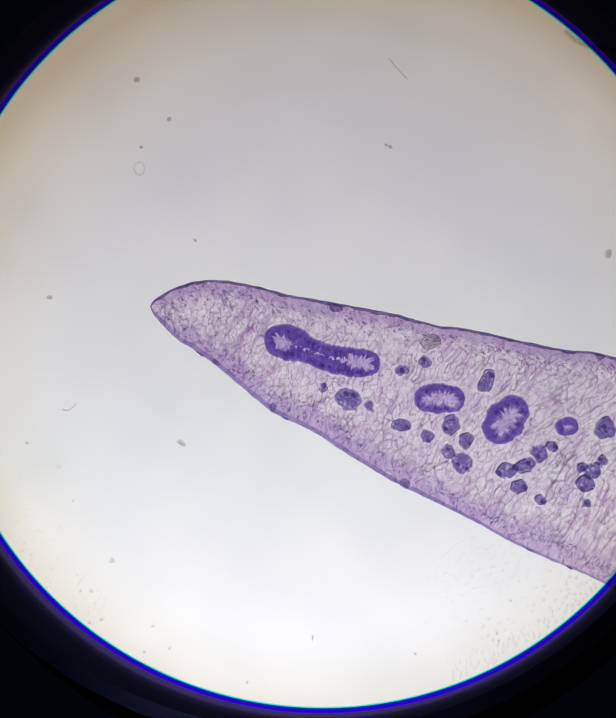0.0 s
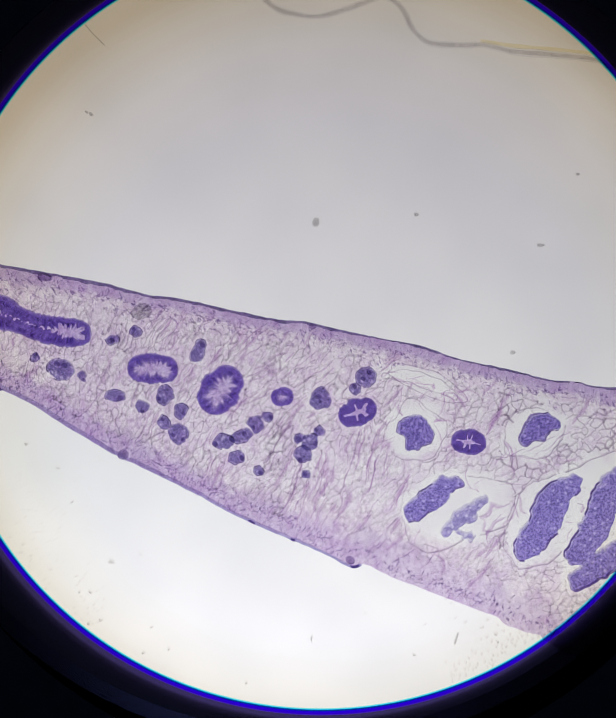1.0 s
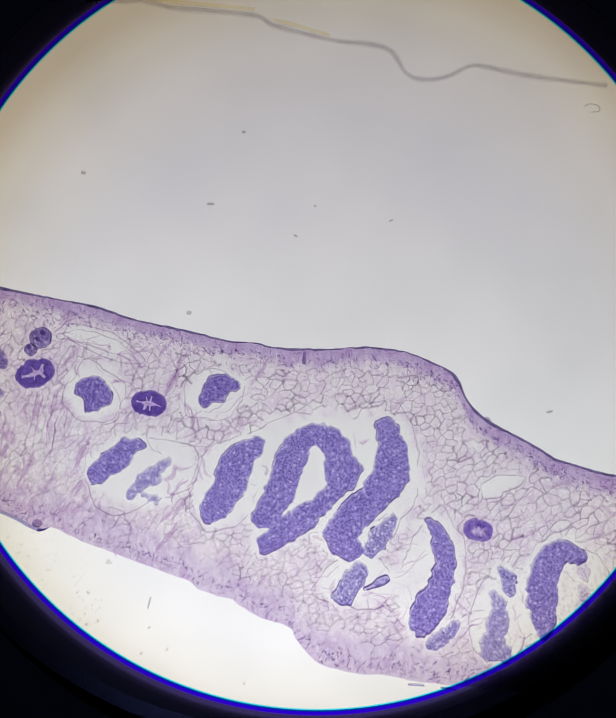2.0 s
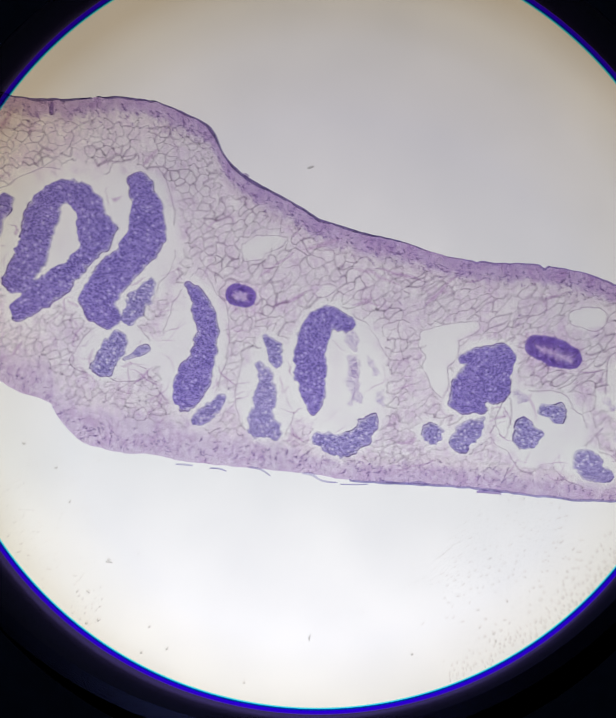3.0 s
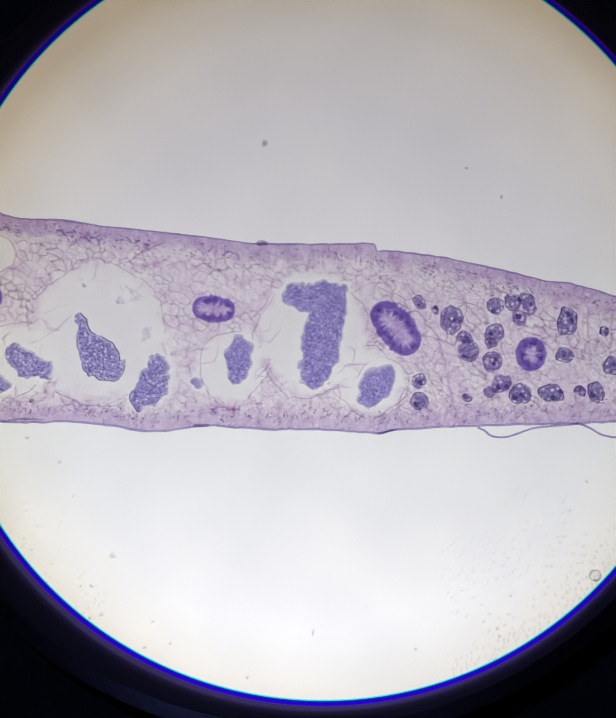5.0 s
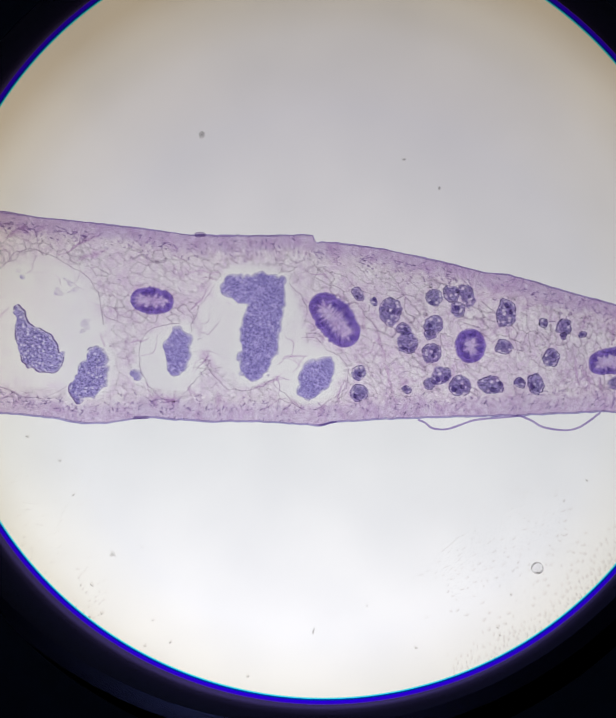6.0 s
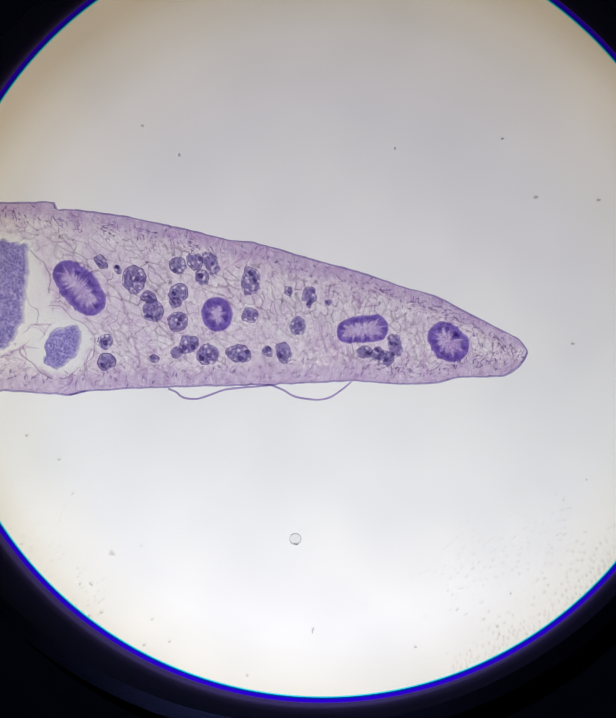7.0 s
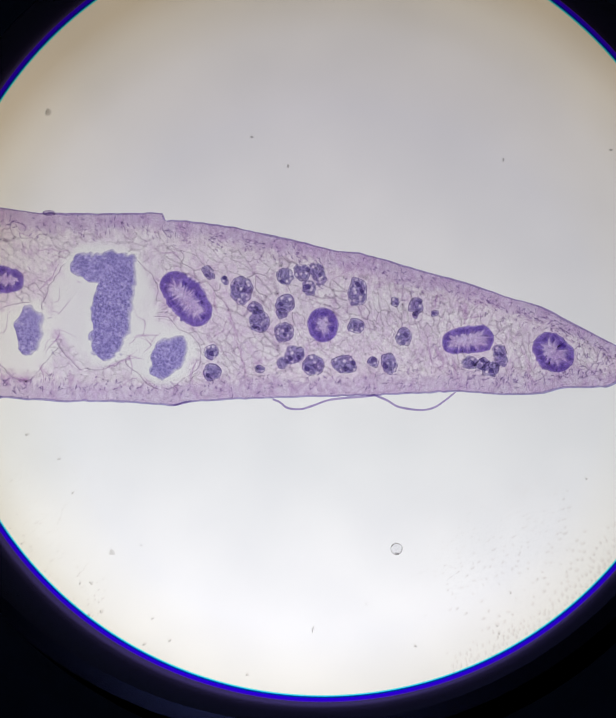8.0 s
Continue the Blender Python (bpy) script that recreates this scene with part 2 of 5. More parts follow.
def ridge(verts, faces, line, width, base, height, closed=False):
    """Adds to verts and faces a thread with a rounded top along a plan line; width may be a number or one for each point."""
    start, n = len(verts), len(line)
    for i in range(n):
        a = line[(i - 1) % n if closed else max(i - 1, 0)]
        b = line[(i + 1) % n if closed else min(i + 1, n - 1)]
        dx, dy = b[0] - a[0], b[1] - a[1]
        d = math.hypot(dx, dy) + 1e-9
        w = (width if isinstance(width, (int, float)) else width[i]) / 2
        nx, ny = -dy / d * w, dx / d * w
        x, y = line[i][0], line[i][1]
        verts += [plan(x - nx, y - ny, base), plan(x, y, base + height), plan(x + nx, y + ny, base)]
    for i in range(n if closed else n - 1):
        j = (i + 1) % n
        for k in (0, 1):
            faces.append((start + 3 * i + k, start + 3 * j + k, start + 3 * j + k + 1, start + 3 * i + k + 1))


def thread(name, line, width, base, height, material, parent=None, label="", closed=False):
    verts, faces = [], []
    ridge(verts, faces, line, width, base, height, closed)
    ob = mesh_object(name, verts, faces, material, parent, label)
    store_stain(ob, [0.35, 1.0, 0.35] * len(line))
    return ob


def thread_stuff(name, verts, faces, material, label, tones=None):
    """Many threads that nobody could count, dense along their middle and thin at their edges."""
    ob = mesh_object(name, verts, faces, material, section, label)
    store_stain(ob, tones or [0.0, 1.0, 0.0] * (len(verts) // 3))
    return tagged(ob, kind="stuff")


def ellipse_spine(x, y, a, b, turn):
    """A spine for an oval with half-axes a, b, the first turned by that many degrees."""
    t = radians(turn)
    if b > a:
        a, b, t = b, a, t + math.pi / 2
    r = max(a - b, 1.5)
    ux, uy = math.cos(t) * r, math.sin(t) * r
    return [(x - ux, y - uy, b * 0.86), (x, y, b), (x + ux, y + uy, b * 0.86)]


def blob(name, spine, base, height, material, parent, label, ragged, seed, cell=4.0, skin=None, branch=(), fade=7.0, skinny=(0.9, 2.6)):
    """A rounded body round a spine of (x, y, half-width), its outline ragged by noise; skin: a material for a thread along its edge."""
    line = np.array(smooth_line(spine, 5) + [p for more in branch for p in smooth_line(more, 5)])
    lo, hi = (line[:, :2] - line[:, 2:] * 1.35).min(axis=0) - 6, (line[:, :2] + line[:, 2:] * 1.35).max(axis=0) + 6
    nx, ny = int((hi[0] - lo[0]) / cell) + 2, int((hi[1] - lo[1]) / cell) + 2
    gx, gy = lo[0] + np.arange(nx) * cell, lo[1] + np.arange(ny) * cell
    px, py = [v.ravel() for v in np.meshgrid(gx, gy, indexing="ij")]
    field = np.full(px.size, -99.0)
    for x, y, w in line:
        field = np.maximum(field, w - np.hypot(px - x, py - y))
    near = np.abs(field) < 16
    field[near] += [ragged * (6.0 * wave(u, v, 26, seed) + 3.6 * wave(u, v, 11, seed + 1) + 1.5 * wave(u, v, 5, seed + 2)) for u, v in zip(px[near], py[near])]
    field = field.reshape(nx, ny)
    verts, faces, made, amount = [], [], {}, []

    def lift(f, x, y):
        return base + height * math.sqrt(min(1.0, max(0.0, f) / 13)) * (1 + 0.22 * wave(x, y, 9, seed))

    def corner(i, j):
        if (i, j) not in made:
            made[i, j] = len(verts)
            verts.append(plan(gx[i], gy[j], lift(field[i, j], gx[i], gy[j])))
            amount.append(min(1.0, 0.35 + field[i, j] / fade))
        return made[i, j]

    def cut(i, j, k, l):
        key = (i, j, k, l) if (i, j) < (k, l) else (k, l, i, j)
        if key not in made:
            t = field[i, j] / (field[i, j] - field[k, l])
            x, y = gx[i] + (gx[k] - gx[i]) * t, gy[j] + (gy[l] - gy[j]) * t
            made[key] = len(verts)
            verts.append(plan(x, y, base - 0.003))
            amount.append(0.25)
        return made[key]

    edges = []
    for i in range(nx - 1):
        for j in range(ny - 1):
            ring_ = [(i, j), (i + 1, j), (i + 1, j + 1), (i, j + 1)]
            ins = [field[p] > 0 for p in ring_]
            if not any(ins):
                continue
            poly, cuts = [], []
            for k in range(4):
                p, q = ring_[k], ring_[(k + 1) % 4]
                if ins[k]:
                    poly.append(corner(*p))
                if ins[k] != ins[(k + 1) % 4]:
                    c = cut(*p, *q)
                    poly.append(c)
                    cuts.append(c)
            if len(poly) > 2:
                faces.append(tuple(poly))
            if len(cuts) == 2:
                edges.append(cuts)
    ob = mesh_object(name, verts, faces, material, parent, label)
    store_stain(ob, amount)
    if skin:
        after = {}
        for p, q in edges:
            after.setdefault(p, []).append(q)
            after.setdefault(q, []).append(p)
        best, left = [], set(after)
        while left:                                 # the longest closed edge
            loop = [left.pop()]
            while True:
                step = [k for k in after[loop[-1]] if k in left]
                if not step:
                    break
                loop.append(step[0])
                left.discard(step[0])
            best = max(best, loop, key=len)
        edge = [((verts[k].x / U) + 673, 784 - verts[k].y * CT / U) for k in best]
        widths = [max(0.25, skinny[0] + skinny[1] * wave(x, y, 80, seed + 9) + 0.7 * wave(x, y, 9, seed + 4)) for x, y in edge]
        start = min(range(len(edge)), key=lambda k: widths[k])
        edge, widths, run = edge[start:] + edge[:start], widths[start:] + widths[:start], []
        for p, w in list(zip(edge, widths)) + [((0, 0), 0)]:
            jump = bool(run) and math.hypot(p[0] - run[-1][0][0], p[1] - run[-1][0][1]) > 9
            if w > 0.6 and not jump:
                run.append((p, w))
            else:                                   # the skin is worn off here
                if len(run) > 5:
                    ends = [min(1.0, (k + 0.3) / 4, (len(run) - k - 0.7) / 4) for k in range(len(run))]
                    thread("membrane", [r[0] for r in run], [r[1] * e for r, e in zip(run, ends)], base + 0.001, 0.012, skin, ob, "thin dark violet skin")
                run = []
    return ob


# heights of the layers, in metres over the slide
Z_BASE, Z_WALL, Z_NET, Z_BODY = 0.006, 0.012, 0.016, 0.014


# ---- outline of the section, from tip to tip ----
UPPER_FRONT = [(334, 668), (337, 661), (347, 652), (404, 624), (473, 614), (561, 627), (616, 642), (720, 661), (849, 684), (948, 710), (1016, 718), (1138, 745), (1239, 765), (1266, 766), (1306, 771), (1376, 788), (1475, 808), (1545, 823), (1626, 851), (1727, 874), (1828, 898), (1889, 903), (1929, 913), (2029, 916), (2129, 911), (2209, 919), (2259, 936), (2310, 959), (2333, 984), (2349, 1020), (2383, 1058), (2435, 1091), (2486, 1119), (2538, 1150), (2552, 1159), (2630, 1184)]
UPPER_BACK = [(2728, 1208), (2827, 1238), (2925, 1249), (3014, 1251), (3122, 1269), (3187, 1290), (3280, 1292), (3377, 1297), (3445, 1323), (3523, 1352), (3621, 1357), (3719, 1371), (3818, 1381), (3916, 1392), (4015, 1405), (4052, 1406), (4169, 1408), (4279, 1406), (4290, 1411), (4298, 1425), (4311, 1421), (4414, 1432), (4513, 1451), (4582, 1466), (4661, 1485), (4718, 1492), (4855, 1530), (4954, 1557), (5023, 1581), (5102, 1603), (5132, 1618), (5153, 1630), (5213, 1662), (5243, 1677), (5286, 1697), (5300, 1713), (5305, 1720)]
LOWER_FRONT = [(334, 671), (337, 681), (347, 697), (391, 740), (460, 787), (529, 845), (589, 896), (619, 913), (690, 947), (762, 994), (854, 1051), (957, 1103), (1062, 1156), (1121, 1190), (1224, 1238), (1317, 1277), (1362, 1300), (1372, 1307), (1402, 1319), (1418, 1313), (1445, 1320), (1483, 1341), (1540, 1364), (1595, 1386), (1648, 1407), (1700, 1427), (1733, 1440), (1750, 1457), (1803, 1477), (1834, 1483), (1840, 1493), (1896, 1528), (1927, 1537), (1964, 1553), (1971, 1572), (1990, 1600), (2022, 1634), (2054, 1648), (2117, 1663), (2190, 1667), (2244, 1680), (2326, 1690), (2428, 1700), (2530, 1710), (2632, 1726)]
LOWER_BACK = [(2775, 1734), (2887, 1742), (2990, 1755), (3093, 1766), (3115, 1769), (3267, 1775), (3378, 1778), (3439, 1788), (3520, 1795), (3622, 1793), (3703, 1800), (3775, 1813), (3826, 1814), (3887, 1806), (3927, 1802), (4046, 1809), (4167, 1810), (4268, 1816), (4309, 1819), (4339, 1812), (4420, 1806), (4521, 1802), (4622, 1799), (4715, 1797), (4856, 1791), (4936, 1789), (5016, 1795), (5107, 1792), (5157, 1781), (5252, 1777), (5281, 1762), (5297, 1744), (5303, 1731), (5305, 1722)]

# ---- the section's outline ----
def edge_line(points):
    xs, ys = [], []
    for p in smooth_line(points, 6):
        if not xs or p[0] > xs[-1] + 0.5:
            xs.append(p[0])
            ys.append(p[1])
    return np.array(xs), np.array(ys)


TOP, BOTTOM = edge_line(UPPER_FRONT + UPPER_BACK), edge_line(LOWER_FRONT + LOWER_BACK)
X0, X1 = TOP[0][0], TOP[0][-1]


def rough(x):
    """How much the edges may waver: less where the section narrows to a tip."""
    return min(1.0, (float(np.interp(x, *BOTTOM)) - float(np.interp(x, *TOP))) / 60)


NICKS = ((3035, 9, 9), (3189, 6, 12), (2890, 3, 8))       # small tears in the upper skin: place, depth, half-width


def upper(x):
    return sum(d * max(0.0, 1 - abs(x - at_) / w) for at_, d, w in NICKS) + float(np.interp(x, *TOP)) - 4.0 * max(0.0, 1 - ((x - 1850) / 420) ** 2) - 4.0 * max(0.0, 1 - ((x - 2700) / 300) ** 2) - 3.0 * max(0.0, 1 - ((x - 5210) / 90) ** 2) + rough(x) * (1.6 * wave(x, 0, 15, 1) + 0.9 * wave(x, 0, 5, 2))


def lower(x):
    return float(np.interp(x, *BOTTOM)) + rough(x) * (2.0 * wave(x, 9, 17, 3) + 1.2 * wave(x, 9, 5, 4))


def inside(x, y, margin=0.0):
    return X0 < x < X1 and upper(x) + margin < y < lower(x) - margin


def columns(step):
    """Plan x from tip to tip, closer at the tips."""
    xs = [X0 + 0.3, X0 + 1, X0 + 3, X0 + 6, X0 + 10]
    x = X0 + 16
    while x < X1 - 14:
        xs.append(x)
        x += step
    return xs + [X1 - 10, X1 - 6, X1 - 3, X1 - 1, X1 - 0.3]


section = tagged(new("tissue_section"), "thin violet-stained flatworm cross-section mounted on a glass slide", "tissue section")


def thick(x):
    return max(2.0, lower(x) - upper(x))


def cuticle(name, edge, sign, lo, hi, thick_of, material, label):
    xs = [x for x in columns(5) if lo <= x <= hi]
    widths = [max(0.35, thick_of(x)) for x in xs]
    run = []
    for x, w in list(zip(xs, widths)) + [(0, 0)]:
        if w > 0.75:
            run.append((x, edge(x) + sign * w * 0.4, w))
        else:                                       # worn away here
            if len(run) > 2:
                thread(name, run, [max(0.3, p[2] * min(1.0, (i + 0.2) / 7, (len(run) - 0.8 - i) / 7)) for i, p in enumerate(run)], Z_BASE - 0.004, 0.022, material, section, label)
            run = []


cuticle("upper_cuticle", upper, 1, X0, 2850, lambda x: float(np.interp(x, (300, 1200, 1500, 2250, 2400, 2650, 2850), (6.5, 6.0, 4.0, 2.8, 6.5, 4.4, 1.5))) + 2.6 * wave(x, 0, 120, 21) + 3.6 * wave(x, 0, 30, 22) + 2.4 * wave(x, 0, 11, 20), CUTICLE, "dark violet skin along the upper edge")
cuticle("upper_cuticle", upper, 1, 2850, X1, lambda x: 4.0 + 2.4 * wave(x, 0, 90, 25) + 1.2 * wave(x, 0, 18, 26), PALE_SKIN, "thin grey-lilac skin along the upper edge")
cuticle("lower_cuticle", lower, -1, X0, 1420, lambda x: float(np.interp(x, (300, 950, 1250, 1420), (11, 10, 4, 1))) + 2.5 * wave(x, 0, 80, 27) + 1.6 * wave(x, 0, 20, 28), PALE_SKIN, "thick blue-grey skin along the lower edge")
cuticle("lower_cuticle", lower, -1, 1420, X1, lambda x: float(np.interp(x, (1420, 2500, 2750), (-2.0, -2.0, 2.1)) + 0.8) + 1.2 * wave(x, 0, 70, 23) + 0.9 * wave(x, 0, 16, 24), PALE_SKIN, "thin grey-lilac skin along the lower edge")
cuticle("cuticle_patch", lower, -1, X0, 1420, lambda x: -0.5 + 4.4 * wave(x, 0, 46, 29) + 1.2 * wave(x, 0, 12, 30), MEMBRANE, "dark violet patches of skin along the lower edge")


# ---- organs ----
BLOCKED = []      # (spine line, margin): where the spongy net is absent
SHEATHED = []     # gut branches, round which the tissue is denser


def block(spine, margin):
    BLOCKED.append((np.array(smooth_line(spine, 10)), margin))


def gut_branch(spine, wall=0.4, folds=28, long=False, share=0.36, cracks=0, off=(0, 0)):
    """A gut branch: a dark wall of tall cells whose folds reach in to a pale lumen."""
    seed = spine[0][0] * 0.013
    st = stations(spine, 0.08, seed, 2.2, 0.12)
    rng = random.Random(int(spine[0][0] * 10))
    edge = outline(st)
    heart = np.mean([p[:2] for p in spine], axis=0) + np.array(off)
    if long:                                       # two lumens, with a closed waist between them
        ends = [np.mean([p[:2] for p in spine[:2]], axis=0), np.mean([p[:2] for p in spine[-2:]], axis=0)]
        edge = [(p, ends[0] + 0.3 * (c - ends[0]) if c[0] < heart[0] else ends[1] + 0.3 * (c - ends[1]), c, math.exp(-((c[0] - heart[0]) / 52) ** 2)) for p, c in edge]
        edge = [(p, m + (c - m) * k) for p, m, c, k in edge]
    else:                                          # the folds point to the middle
        drawn = min(0.5, 0.3 * np.hypot(spine[-1][0] - spine[0][0], spine[-1][1] - spine[0][1]) / spine[0][2])
        edge = [(p, heart + drawn * (c - heart)) for p, c in edge]
    n = len(edge)
    verts, faces, amount = [], [], []
    clefts = {int(q * n / cracks + d + 3 * wave(q * 9, n, 5, seed)) % n for q in range(cracks) for d in (0, 1, 2)}
    for i, (p, c) in enumerate(edge):
        reach = wall * (1 + 0.35 * wave(p[0], p[1], 12, seed + 1))
        if long:
            reach = reach + 0.6 * math.exp(-((p[0] - heart[0] + 12) / 62) ** 4)
            reach += rng.choice((-0.12, -0.05, 0.0, 0.1, 0.22, 0.3))
        else:                                      # the tall cells reach in unevenly, like teeth
            reach += rng.choice((0.05, 0.15, 0.25, 0.38, 0.52)) * (1 - 0.4 * wall)
        reach = min(1.03 if long else 0.97, reach)
        if cracks:                                 # closed but for a star of clefts
            reach = 0.42 if i in clefts else 0.84
        for k, z in ((0.0, -0.003), (0.16, 0.012), (0.45, 0.018), (0.80, 0.012), (1.0, -0.001)):
            q = p + (c - p) * reach * k
            verts.append(plan(q[0], q[1], Z_BODY + z))
            amount.append({0.0: 0.55, 1.0: 0.15, 0.80: 0.7}.get(k, 1.0) if not (long or cracks) else {0.0: 0.6}.get(k, 1.0))
    for i in range(n):
        j = (i + 1) % n
        for k in range(4):
            faces.append((5 * i + k, 5 * j + k, 5 * j + k + 1, 5 * i + k + 1))
    gut = mesh_object("gut_branch", verts, faces, DENSE if cracks else INDIGO if heart[0] < 1300 else GUT, section, "dark violet ring of gut wall with radial folds")
    store_stain(gut, amount)
    inner = [(m, s, a * 0.9, b * 0.9) for m, s, a, b in st[2:-2]]
    dome("lumen", inner, Z_BASE + 0.002, 0.003, LUMEN, gut, "pale lumen")
    folds = 0 if cracks else folds if long else folds // 3
    for f in range(folds):
        i = int((f + rng.uniform(-0.4, 0.4)) / folds * n) % n
        p, c = edge[i]
        far = c - p
        size = np.hypot(*far)
        if size < 6:
            continue
        far = far / size
        side = np.array((-far[1], far[0]))
        tip = rng.uniform(0.5, 0.9)
        broad = 2 * math.pi * size / max(folds, 6) * rng.uniform(share, share + 0.2) if not long else rng.uniform(3, 6)
        fv, ff = [], []
        for q, w, z in ((wall * 0.7, 0.8, 0.014), (max(0.45, wall * 0.9), 0.8, 0.022), (tip, 0.12, 0.007)):
            m = p + far * size * q + side * rng.uniform(-1.2, 1.2)
            for s in (-1, 0, 1):
                e = m + side * s * broad * w
                fv.append(plan(e[0], e[1], Z_BODY + (z if s == 0 else 0.001)))
        for r in (0, 1):
            for k in (0, 1):
                ff.append((3 * r + k, 3 * r + 3 + k, 3 * r + 4 + k, 3 * r + 1 + k))
        store_stain(mesh_object("fold", fv, ff, FOLD, gut), [0, 1, 0, 0, 0.9, 0, 0, 0.2, 0])
    block(spine, 3)
    SHEATHED.append(np.array(smooth_line(spine, 10)))
    return gut


WORDS = {"dark": "deep violet granular body in a pale cavity", "mid": "violet granular body in a pale cavity",
         "soft": "blue-violet granular body in a pale cavity", "pitted": "grey-violet granular body pitted with clear vesicles", "pale": "pale violet granular body in a cavity", "cyst": "clear shred of granules in a cavity"}


RAGGED = {"dark": 1.25, "mid": 1.2, "soft": 1.4, "pitted": 1.5, "pale": 1.8, "cyst": 1.8}


def granular_body(spine, tone="mid", *branch):
    """A body packed with violet granules, with a darker skin along parts of its edge."""
    seed = spine[0][0] * 0.017 + spine[0][1] * 0.003
    body = blob("granular_body", spine, Z_BODY, 0.022, BODY[tone], section, WORDS[tone], RAGGED[tone], seed, 3.6, MEMBRANE if tone in ("pitted", "mid", "dark") else None, branch, {"dark": 5.0, "mid": 5.5, "pitted": 7.0}.get(tone, 10.0), (0.9, 4.4) if tone in ("mid", "dark") else (0.6, 3.6))
    for line in (spine, *branch):
        block(line, 13)
    return body


def yolk_follicle(x, y, a, b, turn):
    """A yolk follicle: a dark lump of cells with clear droplets."""
    seed = x * 0.019 + y * 0.007
    a, b = a * 1.1, b * 1.1
    lump = blob("yolk_follicle", ellipse_spine(x, y, a, b, turn), Z_BODY, 0.016, FOLLICLE if x > 2000 else SLATE, section, "dark slate-violet yolk follicle with clear droplets", 0.95, seed, 3.2, CELL, (), 3.5)
    rng = random.Random(int(x * 3 + y))
    t = radians(turn)
    placed = []
    for k in range(60):
        if len(placed) >= max(1, int(a * b / 260)):
            break
        r, w = math.sqrt(rng.random()) * 0.72, rng.uniform(0, 2 * math.pi)
        u, v = r * a * math.cos(w), r * b * math.sin(w)
        p = (x + u * math.cos(t) - v * math.sin(t), y + u * math.sin(t) + v * math.cos(t))
        size = rng.uniform(3.0, 5.6)
        if all(math.hypot(p[0] - q[0], p[1] - q[1]) > 0.8 * (size + q[2]) for q in placed):
            placed.append((*p, size))
            cs = stations([(p[0] - 1, p[1] - 1, size * 0.9), (p[0] + 1, p[1] + 1, size)], 0.2, seed + k, 4.0)
            dome("cell", cs[::2], Z_BODY + 0.012, 0.009, CELL, lump, "", 6)
    block([(x - 2, y, max(a, b)), (x + 2, y, max(a, b))], 1)
    return lump


VOIDS = []


def cavity(x, y, a, b, turn):
    """A clear cavity: no net inside, a thin membrane round it."""
    VOIDS.append((x, y, a, b, radians(turn)))


CLEAR_SPACES = []


def clear_space(*spines):
    """An empty space in the tissue, shaped round spines of (x, y, half-width), with a thin dark membrane along its edge."""
    line = np.array([p for spine in spines for p in smooth_line(spine, 5)])
    CLEAR_SPACES.append(line)
    seed = line[0][0] * 0.01
    lo, hi = (line[:, :2] - line[:, 2:]).min(axis=0) - 9, (line[:, :2] + line[:, 2:]).max(axis=0) + 9
    gx, gy = np.arange(lo[0], hi[0], 4.0), np.arange(lo[1], hi[1], 4.0)
    field = np.array([[(line[:, 2] - np.hypot(line[:, 0] - x, line[:, 1] - y)).max() + 5 * wave(x, y, 26, seed) + 2 * wave(x, y, 9, seed) for y in gy] for x in gx])
    spot, after = {}, {}
    for i in range(len(gx) - 1):
        for j in range(len(gy) - 1):
            ring_, cuts = [(i, j), (i + 1, j), (i + 1, j + 1), (i, j + 1)], []
            for k in range(4):
                p, q = sorted((ring_[k], ring_[(k + 1) % 4]))
                if (field[p] > 0) != (field[q] > 0):
                    t = field[p] / (field[p] - field[q])
                    spot[p, q] = (gx[p[0]] + (gx[q[0]] - gx[p[0]]) * t, gy[p[1]] + (gy[q[1]] - gy[p[1]]) * t)
                    cuts.append((p, q))
            if len(cuts) == 2:
                after.setdefault(cuts[0], []).append(cuts[1])
                after.setdefault(cuts[1], []).append(cuts[0])
    left = set(after)
    while left:
        loop = [min(left)]
        left.discard(loop[0])
        while True:
            step = sorted(k for k in after[loop[-1]] if k in left)
            if not step:
                break
            loop.append(step[0])
            left.discard(step[0])
        if len(loop) > 8:
            pts = [spot[k] for k in loop]
            thread("cavity_membrane", pts, [max(0.8, 3.0 + 2.6 * wave(x, y, 26, 43)) for x, y in pts], Z_NET - 0.003, 0.012, WISP, section, "thin grey-violet membrane round a clear space", True)



gut_branch([(613, 742, 36), (639, 749, 38), (676, 764, 30), (715, 779, 30), (757, 788, 33), (802, 793, 29)], wall=0.42, folds=60, long=True)
gut_branch([(936, 869, 31), (959, 869, 34), (986, 871, 31)], wall=0.42, folds=38)
gut_branch([(1096, 932, 40), (1107, 917, 48), (1121, 899, 38)], wall=0.42, folds=42)
gut_branch([(1237, 932, 20), (1246, 930, 22)], wall=0.7, folds=11, share=0.44)
gut_branch([(1393, 971, 28), (1408, 965, 32), (1424, 959, 27)], cracks=5)
gut_branch([(1641, 1030, 27), (1653, 1031, 30), (1666, 1033, 27)], cracks=6)
gut_branch([(2375, 1316, 25), (2394, 1320, 24)], wall=0.55, folds=20)
gut_branch([(3023, 1425, 25), (3061, 1439, 32), (3100, 1453, 25)], wall=0.62, folds=12, off=(5, 8))
gut_branch([(3439, 1519, 22), (3454, 1520, 26), (3470, 1521, 22)], wall=0.45, folds=20)
gut_branch([(3923, 1544, 25), (3945, 1546, 30), (3967, 1548, 25)], wall=0.38, folds=30)
gut_branch([(4315, 1561, 34), (4337, 1585, 43), (4359, 1611, 36)], wall=0.44, folds=46)
gut_branch([(4631, 1639, 34), (4632, 1647, 34)], wall=0.40, folds=34)
gut_branch([(4917, 1680, 27), (4945, 1674, 30), (4973, 1673, 30)], wall=0.26, folds=42)
